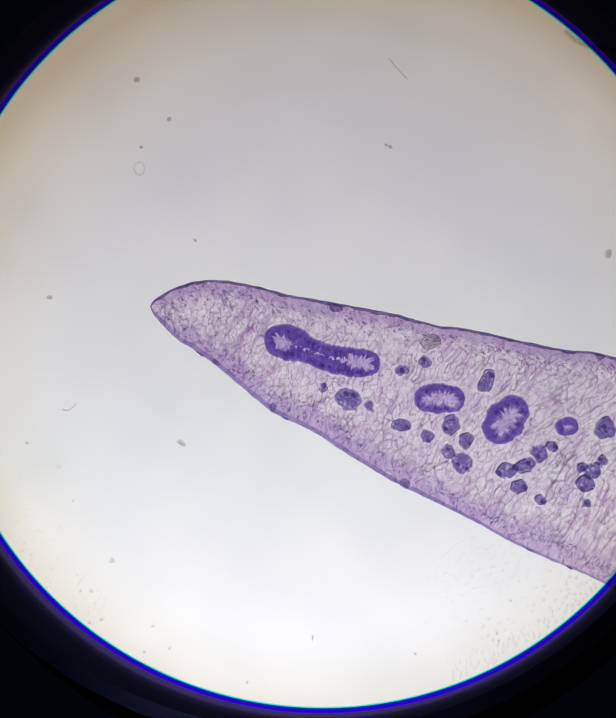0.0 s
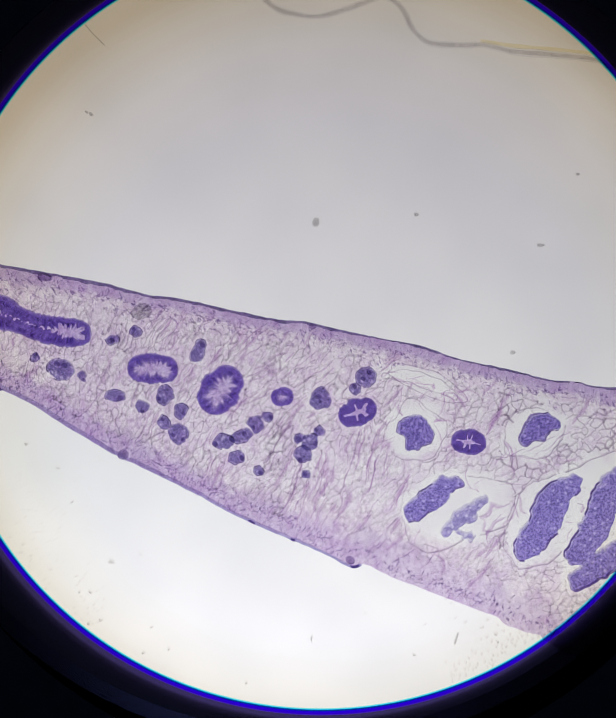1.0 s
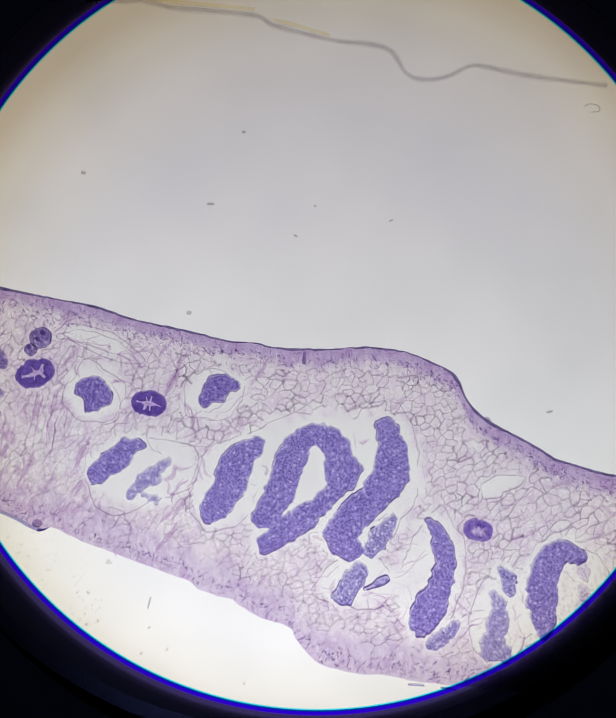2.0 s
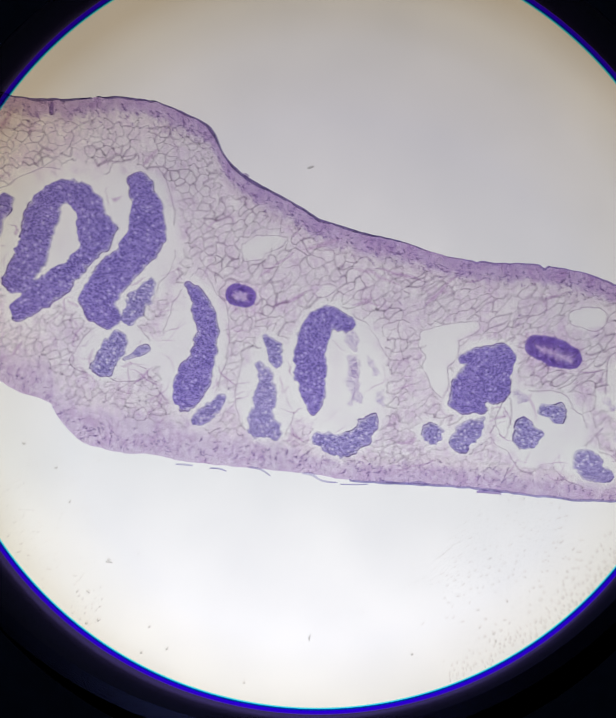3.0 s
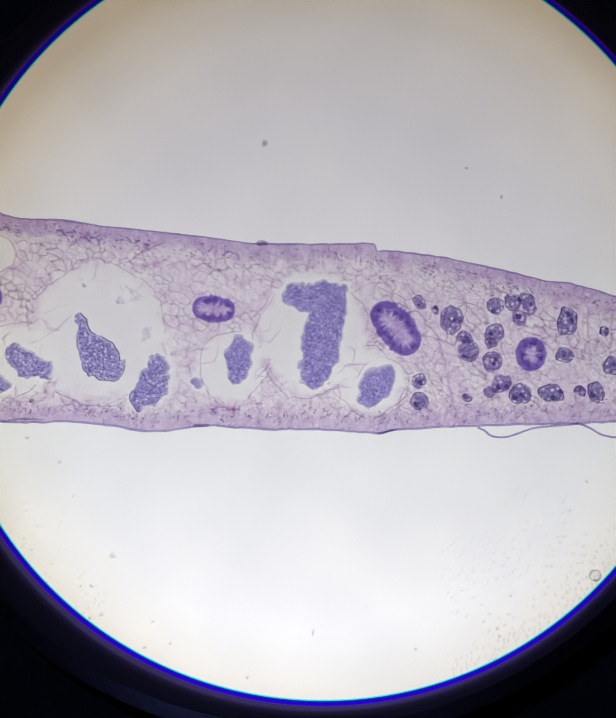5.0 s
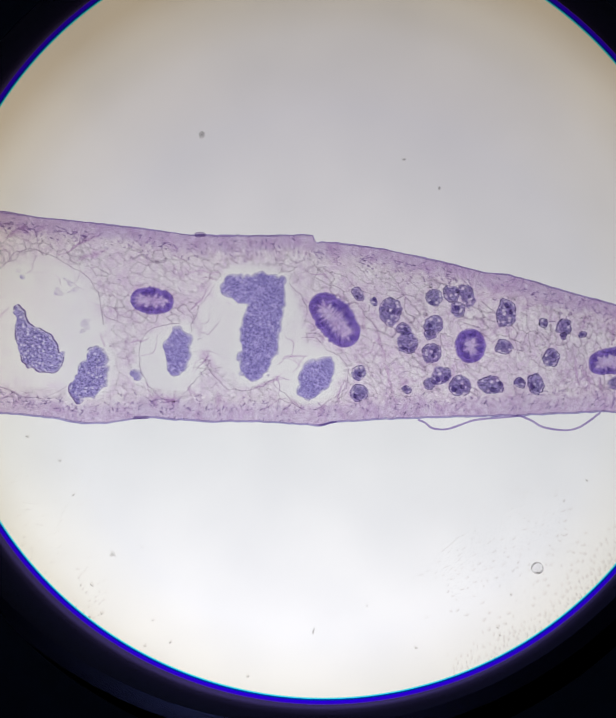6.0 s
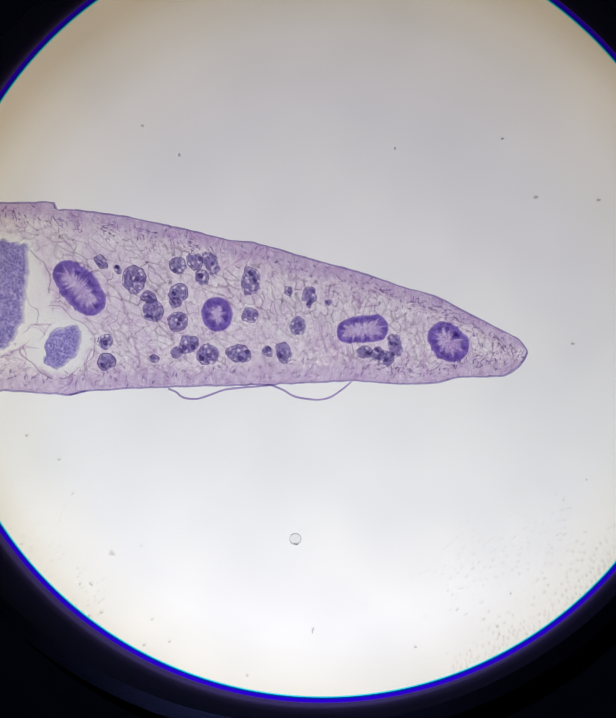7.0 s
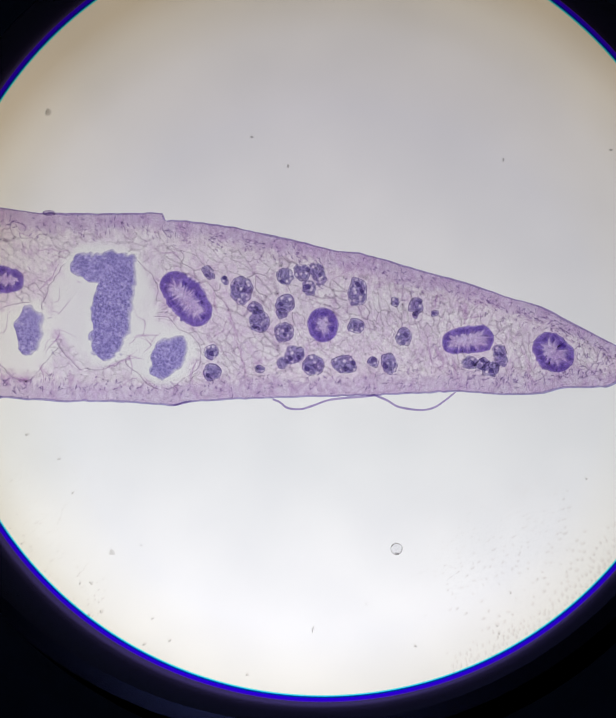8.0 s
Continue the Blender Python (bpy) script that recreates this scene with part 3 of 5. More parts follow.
gut_branch([(5122, 1693, 36), (5130, 1702, 40), (5143, 1711, 36)], wall=0.36, folds=34)
granular_body([(1498, 1006, 8), (1522, 998, 26), (1541, 1003, 29), (1540, 1026, 24), (1524, 1043, 11)], "dark")
granular_body([(1780, 1024, 16), (1801, 999, 28), (1828, 990, 20), (1848, 993, 8)], "dark")
granular_body([(1537, 1186, 23), (1579, 1152, 30), (1616, 1123, 16), (1637, 1124, 11)], "mid")
granular_body([(1608, 1235, 13), (1648, 1199, 18), (1687, 1163, 14)], "pale", [(1634, 1237, 7), (1662, 1241, 11)])
granular_body([(1791, 1270, 31), (1825, 1216, 37), (1851, 1155, 37), (1887, 1120, 20)], "mid")
granular_body([(1906, 1287, 29), (1939, 1228, 34), (1963, 1160, 35), (1984, 1119, 30), (2019, 1099, 25), (2055, 1116, 30), (2072, 1160, 35), (2079, 1192, 37)], "mid", [(1909, 1347, 24), (1959, 1310, 30), (2010, 1274, 27), (2049, 1238, 21), (2076, 1207, 23)], [(2078, 1181, 37), (2103, 1179, 18), (2121, 1178, 5)])

granular_body([(2169, 1079, 18), (2187, 1124, 30), (2183, 1192, 41), (2142, 1244, 33), (2102, 1286, 37), (2079, 1329, 39), (2100, 1366, 25)], "mid")
granular_body([(2146, 1356, 21), (2169, 1323, 21), (2192, 1292, 10)], "pitted")
granular_body([(2118, 1415, 23), (2088, 1458, 27), (2077, 1474, 17)], "pitted")
granular_body([(2176, 1431, 8), (2150, 1444, 5), (2134, 1453, 3)], "pitted")
granular_body([(2274, 1293, 9), (2295, 1327, 19), (2309, 1381, 22), (2304, 1441, 28), (2275, 1506, 38), (2259, 1536, 28)], "mid")
granular_body([(2285, 1585, 14), (2314, 1566, 18), (2339, 1538, 10)], "pitted")
granular_body([(2444, 1414, 13), (2455, 1435, 17), (2459, 1462, 10)], "pitted")
granular_body([(2423, 1470, 10), (2437, 1505, 17), (2431, 1552, 24), (2423, 1591, 31), (2451, 1614, 21)], "pale")
granular_body([(2609, 1378, 20), (2571, 1367, 30), (2538, 1407, 34), (2532, 1471, 34), (2539, 1531, 26), (2541, 1569, 9)], "mid")
granular_body([(2560, 1631, 20), (2596, 1645, 24), (2640, 1625, 24), (2668, 1587, 14)], "pitted")
granular_body([(2876, 1538, 38), (2896, 1504, 46), (2918, 1466, 40)], "mid", [(2869, 1452, 14), (2913, 1445, 21), (2960, 1446, 20)], [(2854, 1550, 18), (2901, 1556, 18)], [(2960, 1459, 18), (2939, 1527, 27)])
granular_body([(2865, 1634, 24), (2890, 1610, 23), (2909, 1590, 11)], "pitted")
granular_body([(2800, 1616, 21), (2804, 1618, 21)], "pitted")
granular_body([(3000, 1602, 20), (3009, 1627, 26), (3038, 1615, 11)], "pitted")
granular_body([(3044, 1563, 9), (3069, 1567, 20), (3075, 1580, 17)], "pitted")
granular_body([(3123, 1664, 12), (3158, 1693, 29), (3192, 1717, 17)], "pale")
granular_body([(3388, 1414, 18), (3346, 1422, 36), (3310, 1448, 37), (3285, 1493, 37), (3308, 1535, 41), (3317, 1577, 37), (3316, 1599, 25)], "pitted", [(3231, 1521, 7), (3259, 1507, 27), (3286, 1502, 36)], [(3284, 1411, 11), (3311, 1417, 23)])
granular_body([(3293, 1679, 42), (3301, 1703, 44)], "pitted")
granular_body([(3441, 1602, 30), (3447, 1612, 32)], "pitted")
granular_body([(3514, 1641, 22), (3541, 1665, 28), (3573, 1675, 20)], "pitted")
granular_body([(3390, 1708, 14), (3438, 1708, 34), (3487, 1710, 14)], "pitted")
granular_body([(3654, 1561, 6), (3668, 1601, 18), (3694, 1650, 41), (3719, 1674, 21)], "pitted", [(3724, 1685, 11), (3747, 1659, 4)])
granular_body([(3824, 1670, 25), (3809, 1708, 34), (3781, 1742, 23)], "pitted")
granular_body([(4005, 1620, 20), (3997, 1654, 29), (3996, 1683, 23)], "soft")
granular_body([(4190, 1522, 38), (4189, 1560, 40), (4178, 1606, 44), (4173, 1653, 41), (4162, 1688, 32), (4158, 1709, 14)], "soft", [(4097, 1521, 9), (4124, 1519, 24), (4156, 1522, 35)], [(4110, 1501, 9), (4137, 1500, 13)], [(4221, 1507, 11), (4218, 1576, 11)])
granular_body([(4281, 1735, 28), (4296, 1709, 35), (4319, 1684, 19)], "soft")
yolk_follicle(763, 870, 28, 22, 10)
yolk_follicle(807, 887, 11, 14, 10)
yolk_follicle(708, 845, 9, 9, 0)
yolk_follicle(878, 928, 23, 14, -5)
yolk_follicle(986, 926, 16, 24, 30)
yolk_follicle(938, 952, 13, 15, 20)
yolk_follicle(1020, 964, 14, 18, 0)
yolk_follicle(983, 988, 15, 16, 0)
yolk_follicle(1014, 1012, 23, 22, 0)
yolk_follicle(876, 807, 16, 8, -10)
yolk_follicle(928, 788, 14, 11, -20)
yolk_follicle(1061, 830, 13, 25, 25)
yolk_follicle(1113, 1030, 24, 15, -10)
yolk_follicle(1153, 1017, 24, 14, -25)
yolk_follicle(1184, 991, 18, 18, -30)
yolk_follicle(1208, 974, 14, 9, 30)
yolk_follicle(1140, 1064, 20, 14, -15)
yolk_follicle(1191, 1098, 13, 10, 10)
yolk_follicle(1287, 1059, 17, 18, 20)
yolk_follicle(1304, 1033, 18, 22, 25)
yolk_follicle(1324, 1007, 13, 15, 20)
yolk_follicle(1280, 1025, 12, 12, 0)
yolk_follicle(1297, 1102, 10, 9, 10)
yolk_follicle(1326, 934, 22, 26, 35)
yolk_follicle(1426, 887, 21, 24, 20)
yolk_follicle(1402, 915, 12, 12, 0)
yolk_follicle(4389, 1532, 10, 15, -25)
yolk_follicle(4392, 1703, 14, 20, 30)
yolk_follicle(4391, 1745, 20, 18, -10)
yolk_follicle(4422, 1549, 6, 10, -20)
yolk_follicle(4455, 1569, 22, 29, -15)
yolk_follicle(4489, 1608, 17, 11, 10)
yolk_follicle(4496, 1635, 21, 22, -20)
yolk_follicle(4552, 1539, 17, 20, 0)
yolk_follicle(4587, 1530, 18, 20, -30)
yolk_follicle(4622, 1536, 15, 26, -25)
yolk_follicle(4603, 1564, 17, 16, 0)
yolk_follicle(4551, 1598, 22, 18, -40)
yolk_follicle(4543, 1617, 14, 10, 0)
yolk_follicle(4549, 1657, 19, 23, 0)
yolk_follicle(4569, 1708, 20, 22, 0)
yolk_follicle(4545, 1724, 14, 12, 0)
yolk_follicle(4610, 1728, 22, 25, 15)
yolk_follicle(4678, 1728, 27, 19, 5)
yolk_follicle(4742, 1721, 8, 11, 0)
yolk_follicle(4775, 1726, 15, 23, -5)
yolk_follicle(4707, 1573, 20, 31, 0)
yolk_follicle(4704, 1645, 13, 15, 0)
yolk_follicle(4788, 1590, 8, 11, -20)
yolk_follicle(4808, 1669, 19, 17, -10)
yolk_follicle(4831, 1601, 16, 18, 0)
yolk_follicle(4827, 1619, 9, 6, 0)
yolk_follicle(4873, 1617, 11, 8, -20)
yolk_follicle(4495, 1738, 11, 9, -20)
yolk_follicle(4951, 1724, 15, 16, 0)
yolk_follicle(4977, 1728, 12, 16, 0)
yolk_follicle(4997, 1738, 17, 17, 0)
yolk_follicle(5017, 1708, 16, 27, -10)
granular_body([(2621, 1446, 4), (2636, 1501, 8), (2623, 1549, 6)], "cyst")
granular_body([(3744, 1524, 7), (3759, 1534, 4)], "cyst")
granular_body([(3797, 1593, 8), (3802, 1607, 9)], "cyst")
granular_body([(3901, 1703, 8), (3909, 1711, 6)], "pale")
granular_body([(3767, 1527, 6), (3781, 1523, 5)], "cyst")
granular_body([(3669, 1496, 7), (3673, 1498, 6)], "pale")
granular_body([(3661, 1484, 6), (3669, 1492, 5)], "cyst")
granular_body([(3179, 1547, 9), (3191, 1557, 11)], "cyst")
granular_body([(3760, 1498, 7), (3770, 1507, 6)], "cyst")
granular_body([(2985, 1527, 10), (2999, 1542, 8)], "cyst")
granular_body([(3210, 1627, 7), (3220, 1642, 9)], "cyst")
granular_body([(2616, 1396, 12), (2634, 1445, 9), (2622, 1494, 14), (2639, 1544, 10)], "cyst")
granular_body([(2658, 1445, 8), (2674, 1486, 9)], "cyst")
granular_body([(2685, 1534, 9), (2694, 1554, 6)], "cyst")
clear_space([(2399, 1221, 14), (2429, 1210, 19), (2463, 1204, 14), (2482, 1198, 6)], [(2396, 1235, 9), (2426, 1235, 10)])
clear_space([(2781, 1402, 11), (2832, 1397, 21), (2889, 1385, 12)], [(2791, 1421, 23), (2817, 1436, 35), (2832, 1406, 23)], [(2803, 1466, 26), (2816, 1504, 20), (2821, 1534, 6)])
clear_space([(2965, 1546, 9), (2956, 1588, 15), (2957, 1619, 9)])
clear_space([(3107, 1364, 18), (3145, 1366, 25), (3162, 1364, 12)])
clear_space([(3263, 1377, 16), (3321, 1357, 23), (3387, 1362, 18)])
clear_space([(3470, 1415, 27), (3496, 1428, 32), (3478, 1454, 14)])
clear_space([(1466, 886, 7), (1518, 886, 13), (1577, 906, 15), (1618, 928, 7)])
cavity(2566, 1307, 26, 12, -20)
cavity(4158, 1597, 117, 131, 0)
cavity(3701, 1597, 149, 149, 0)
cavity(3982, 1672, 75, 80, 0)
cavity(4283, 1704, 78, 72, 0)
cavity(1635, 1184, 128, 90, -10)
cavity(1537, 1005, 69, 69, 0)
cavity(1557, 900, 90, 26, 20)
cavity(1797, 1017, 76, 56, -20)
cavity(2019, 1196, 194, 153, 10)
cavity(1824, 1212, 77, 113, 25)
cavity(2152, 1196, 112, 153, 0)
cavity(2113, 1441, 94, 63, 0)
cavity(2277, 1420, 80, 139, 10)
cavity(2440, 1530, 70, 111, 0)
cavity(2591, 1480, 120, 140, 0)
cavity(3293, 1507, 119, 129, 0)
cavity(3299, 1687, 81, 60, 0)
cavity(3496, 1657, 111, 80, 0)
cavity(3040, 1606, 110, 90, 0)
cavity(3157, 1697, 81, 45, 20)


# ---- membranes of the cavities, the spongy net, fibres and flecks ----
def in_void(x, y, shrink=1.0):
    for vx, vy, a, b, t in VOIDS:
        dx, dy = x - vx, y - vy
        u, v = dx * math.cos(t) + dy * math.sin(t), -dx * math.sin(t) + dy * math.cos(t)
        if (u / a) ** 2 + (v / b) ** 2 < shrink + 0.25 * wave(x, y, 40, 31):
            return True
    for line in CLEAR_SPACES:
        if abs(line[0][0] - x) < 260 and (np.hypot(line[:, 0] - x, line[:, 1] - y) - line[:, 2]).min() < 2:
            return True
    return False


def in_body(x, y, extra=0.0):
    for line, margin in BLOCKED:
        if line[0][0] - 400 < x < line[0][0] + 400:
            d = np.hypot(line[:, 0] - x, line[:, 1] - y) - line[:, 2]
            if d.min() < margin + extra:
                return True
    return False


def within(x, y, void):
    """Whether a plan place lies well inside a cavity."""
    vx, vy, a, b, t = void
    u, v = (x - vx) * math.cos(t) + (y - vy) * math.sin(t), -(x - vx) * math.sin(t) + (y - vy) * math.cos(t)
    return (u / a) ** 2 + (v / b) ** 2 < 0.9


def cavity_membranes():
    for n, (x, y, a, b, t) in enumerate(VOIDS):
        line = []
        for k in range(64):
            w = 2 * math.pi * k / 64
            r = 0.98 + 0.30 * wave(math.cos(w) * 70 + x, math.sin(w) * 70 + y, 55, n) + 0.06 * wave(math.cos(w) * a + x, math.sin(w) * b + y, 14, n)
            u, v = a * r * math.cos(w), b * r * math.sin(w)
            line.append((x + u * math.cos(t) - v * math.sin(t), y + u * math.sin(t) + v * math.cos(t)))
        runs, run = [], []
        for p in line + line[:1]:
            if inside(*p, 34) and not in_body(*p, -8) and not any(m != n and within(*p, void) for m, void in enumerate(VOIDS)) and (a < 60 or wave(p[0], p[1], 60, 45) > -0.5):
                run.append(p)
            elif run:
                runs.append(run)
                run = []
        runs.append(run)
        for r in runs:
            if len(r) > 5:
                widths = [max(0.8, (3.2 if a < 60 else 2.7) + 2.6 * wave(p[0], p[1], 30, 41)) for p in r]
                thread("cavity_membrane", r, widths, Z_NET - 0.003, 0.012, WISP, section, "thin lilac membrane round a cavity")


cavity_membranes()


def smooth_step(lo, hi, v):
    t = np.clip((v - lo) / (hi - lo), 0, 1)
    return t * t * (3 - 2 * t)


def film(name, xs, top_of, bottom_of, rows, base, material, label, density, bump=0.003):
    """A film between two lines that carries its density on its points."""
    verts, faces, flat = [], [], []
    for x in xs:
        a, b = top_of(x), bottom_of(x)
        for k in range(rows + 1):
            y = a + (b - a) * k / rows
            z = base + bump * wave(x, y, 22, 5) if 0 < k < rows else base - 0.005
            verts.append(plan(x, y, z))
            flat.append((x, y))
    row = rows + 1
    for i in range(len(xs) - 1):
        for k in range(rows):
            faces.append((i * row + k, (i + 1) * row + k, (i + 1) * row + k + 1, i * row + k + 1))
    ob = mesh_object(name, verts, faces, material, section, label)
    store_stain(ob, density(np.array(flat)))
    for key, values in (("along", [p[0] / 5.5 for p in flat]), ("deep", [min(p[1] - upper(p[0]), lower(p[0]) - p[1]) / 42 for p in flat])):
        ob.data.attributes.new(key, "FLOAT", "POINT").data.foreach_set("value", np.array(values, np.float32))
    return ob


def tissue_density(p):
    """Spongy tissue: dense in the tips and round the gut, absent in the cavities."""
    x, y = p[:, 0], p[:, 1]
    waver = np.array([wave(u, v, 30, 71) + 0.5 * wave(u, v, 11, 72) for u, v in p])
    d = 0.72 - 0.06 * smooth_step(1300, 1700, x) * (1 - smooth_step(2500, 2800, x)) + 0.22 * np.maximum(1 - smooth_step(700, 1700, x), smooth_step(4150, 4600, x)) + 0.42 * waver
    for vx, vy, a, b, t in VOIDS:
        u, v = (x - vx) * math.cos(t) + (y - vy) * math.sin(t), -(x - vx) * math.sin(t) + (y - vy) * math.cos(t)
        d = d * (0.24 + 0.76 * smooth_step(0.72, 1.15, (u / a) ** 2 + (v / b) ** 2 + 0.25 * waver))
    for line, margin in BLOCKED:
        if margin > 6:
            near = np.abs(x - line[:, 0].mean()) < 320
            gap = (np.hypot(line[:, 0] - x[near, None], line[:, 1] - y[near, None]) - line[:, 2]).min(axis=1)
            d[near] = d[near] * (0.26 + 0.74 * smooth_step(margin - 9, margin + 9, gap + 7 * waver[near]))
    for line in CLEAR_SPACES:
        near = np.abs(x - line[:, 0].mean()) < 260
        gap = (np.hypot(line[:, 0] - x[near, None], line[:, 1] - y[near, None]) - line[:, 2]).min(axis=1)
        d[near] = d[near] * (0.12 + 0.88 * smooth_step(-5, 5, gap + 3 * waver[near]))
    for line in SHEATHED:
        near = np.abs(x - line[:, 0].mean()) < 220
        gap = (np.hypot(line[:, 0] - x[near, None], line[:, 1] - y[near, None]) - line[:, 2]).min(axis=1)
        d[near] = np.maximum(d[near], 1.1 * np.exp(-(np.maximum(gap, 0) / 18) ** 2) * (1 + 0.4 * waver[near]))
    return np.clip(d, 0, 1.2)


film("parenchyma", columns(7), upper, lower, 60, Z_BASE, PARENCHYMA, "pale lilac spongy filling tissue", tissue_density)


def body_walls():
    def deep_above(x):
        return min(float(np.interp(x, (400, 1300, 2200, 2500, 3300, 4200), (44, 42, 48, 64, 56, 50))) + 12 * wave(x, 0, 130, 11), thick(x) * 0.48)

    def deep_below(x):
        return min(float(np.interp(x, (1150, 1400, 2300, 2600), (88, 135, 135, 62))) + 16 * wave(x, 0, 130, 16), thick(x) * 0.48)

    def fade(edge, deep, strength):
        def density(p):
            out = []
            for x, y in p:
                q = abs(y - edge(x)) / max(deep(x), 1)
                q += 0.22 * wave(x, y, 12, 18) + 0.15 * wave(x, y, 40, 19)
                out.append((0.62 * (1 - float(smooth_step(0.50, 0.78, q))) + 0.38 * max(0.0, min(1.0, 1.1 - q))) * strength(x))
            return np.array(out)
        return density

    cols = columns(6)
    film("upper_body_wall", cols, upper, lambda x: upper(x) + deep_above(x), 10, Z_WALL, MUSCLE, "violet muscle layer fading inwards", fade(upper, deep_above, lambda x: float(np.interp(x, (1200, 2000, 3300, 3800, 4300), (0.85, 0.95, 0.95, 0.75, 0.62)))))
    film("lower_body_wall", cols, lambda x: lower(x) - deep_below(x), lower, 12, Z_WALL, MUSCLE, "violet muscle layer fading inwards", fade(lower, deep_below, lambda x: float(np.interp(x, (1000, 1500, 2500, 2700, 3800, 4400), (0.8, 0.52, 0.52, 0.66, 0.56, 0.5)))))


body_walls()


def cell_walls(rng, lo, hi, size, stretch, turn, drop):
    """The walls between uneven cells that fill the tissue from x = lo to hi: cells of that size, drawn out along the way turn."""
    c, q = math.cos(radians(turn)), math.sin(radians(turn))

    def back(u, v):
        u = u * stretch
        return u * c - v * q, u * q + v * c

    corners = [((x * c + y * q) / stretch, -x * q + y * c) for x in (lo, hi) for y in (560, 1860)]
    u0, u1 = min(p[0] for p in corners), max(p[0] for p in corners)
    v0, v1 = min(p[1] for p in corners), max(p[1] for p in corners)
    seeds = {}
    for i in range(int((u1 - u0) / size) + 1):
        for j in range(int((v1 - v0) / size) + 1):
            u, v = u0 + (i + rng.uniform(-0.46, 0.46)) * size, v0 + (j + rng.uniform(-0.46, 0.46)) * size
            if rng.random() > drop:
                seeds[i, j] = (u, v)
    for (i, j), (u, v) in seeds.items():
        x, y = back(u, v)
        if not (lo - 40 < x < hi + 40 and X0 < x < X1 and upper(x) < y < lower(x)):
            continue
        poly = [(u - 3 * size, v - 3 * size, None), (u + 3 * size, v - 3 * size, None), (u + 3 * size, v + 3 * size, None), (u - 3 * size, v + 3 * size, None)]
        for di in range(-3, 4):
            for dj in range(-3, 4):
                other = seeds.get((i + di, j + dj))
                if other is None or (di == 0 and dj == 0):
                    continue
                nx, ny = other[0] - u, other[1] - v
                mid = (nx * (other[0] + u) + ny * (other[1] + v)) / 2
                side = [p[0] * nx + p[1] * ny - mid for p in poly]
                if max(side) <= 0:
                    continue
                cut = []
                for k in range(len(poly)):
                    p, r = poly[k], poly[(k + 1) % len(poly)]
                    a, b = side[k], side[(k + 1) % len(poly)]
                    if a <= 0:
                        cut.append(p)
                        if b > 0:
                            f = a / (a - b)
                            cut.append((p[0] + (r[0] - p[0]) * f, p[1] + (r[1] - p[1]) * f, (i + di, j + dj)))
                    elif b <= 0:
                        f = a / (a - b)
                        cut.append((p[0] + (r[0] - p[0]) * f, p[1] + (r[1] - p[1]) * f, p[2]))
                poly = cut
        for k in range(len(poly)):
            p, r = poly[k], poly[(k + 1) % len(poly)]
            if p[2] is not None and (i, j) < p[2]:
                a, b = back(p[0], p[1]), back(r[0], r[1])
                if lo <= (a[0] + b[0]) / 2 < hi and math.hypot(b[0] - a[0], b[1] - a[1]) > 2.5:
                    yield a, b


def spongy_net():
    """The parenchyma's net: the walls of uneven cells, drawn out along the fibres, absent in cavities and bodies."""
    rng = random.Random(5)
    verts, faces, tones = [], [], []
    for lo, hi, size, stretch, turn, drop, wide, strong in ((X0, 900, 10, 2.0, -68, 0.2, 1.2, 0.65), (900, 1300, 11, 2.3, -52, 0.22, 1.3, 0.62), (1300, 1720, 13, 2.0, -50, 0.25, 1.2, 0.65), (1720, 2330, 14, 1.3, -25, 0.25, 1.15, 0.92),
                                                    (2330, 2750, 15, 1.5, -38, 0.25, 1.2, 0.85), (2750, 3250, 14, 2.1, -32, 0.25, 1.2, 0.75), (3250, 3800, 14, 1.4, 20, 0.28, 1.2, 0.6), (3800, 4300, 14, 1.6, 25, 0.3, 1.2, 0.5),
                                                    (4300, 4700, 13, 2.1, 42, 0.28, 1.2, 0.75), (4700, X1, 12, 1.8, 75, 0.28, 1.2, 0.65)):
        for a, b in cell_walls(rng, lo, hi, size, stretch, turn, drop):
            mx, my = (a[0] + b[0]) / 2, (a[1] + b[1]) / 2
            rim = 40 if thick(mx) > 130 else 16
            if rng.random() < 0.08 or not (inside(*a, rim) and inside(*b, rim)) or in_body(mx, my, -2) or in_void(mx, my):
                continue
            if 1250 < mx < 2500 and lower(mx) - my < 85 + 45 * wave(mx, my, 50, 57):
                continue
            w = wide * rng.uniform(3.0, 6.5) * (1 + 0.6 * wave(mx, my, 60, 59))
            if w < 1.8:
                continue
            bx, by, line = rng.uniform(-3, 3), rng.uniform(-3, 3), []
            for k in range(6):
                f, bow = k / 5, math.sin(math.pi * k / 5)
                px, py = a[0] + (b[0] - a[0]) * f + bx * bow, a[1] + (b[1] - a[1]) * f + by * bow
                line.append((px + 5 * wave(px, py, 16, 53), py + 5 * wave(px, py, 16, 54)))
            ridge(verts, faces, line, [max(0.8, w * (1 + 0.7 * wave(p[0], p[1], 12, 55))) for p in line], Z_NET, 0.006)
            tone = strong * (1.0 if my < (upper(mx) + lower(mx)) / 2 or mx < 1300 else 0.62) * max(0.15, 0.75 + 0.8 * wave(mx, my, 55, 58)) * rng.uniform(0.8, 1.15)
            tones += [0.0, tone, 0.0] * 6
    thread_stuff("fibre_net", verts, faces, FIBRE, "fine grey-lilac net of cell walls and fibres", tones)


spongy_net()


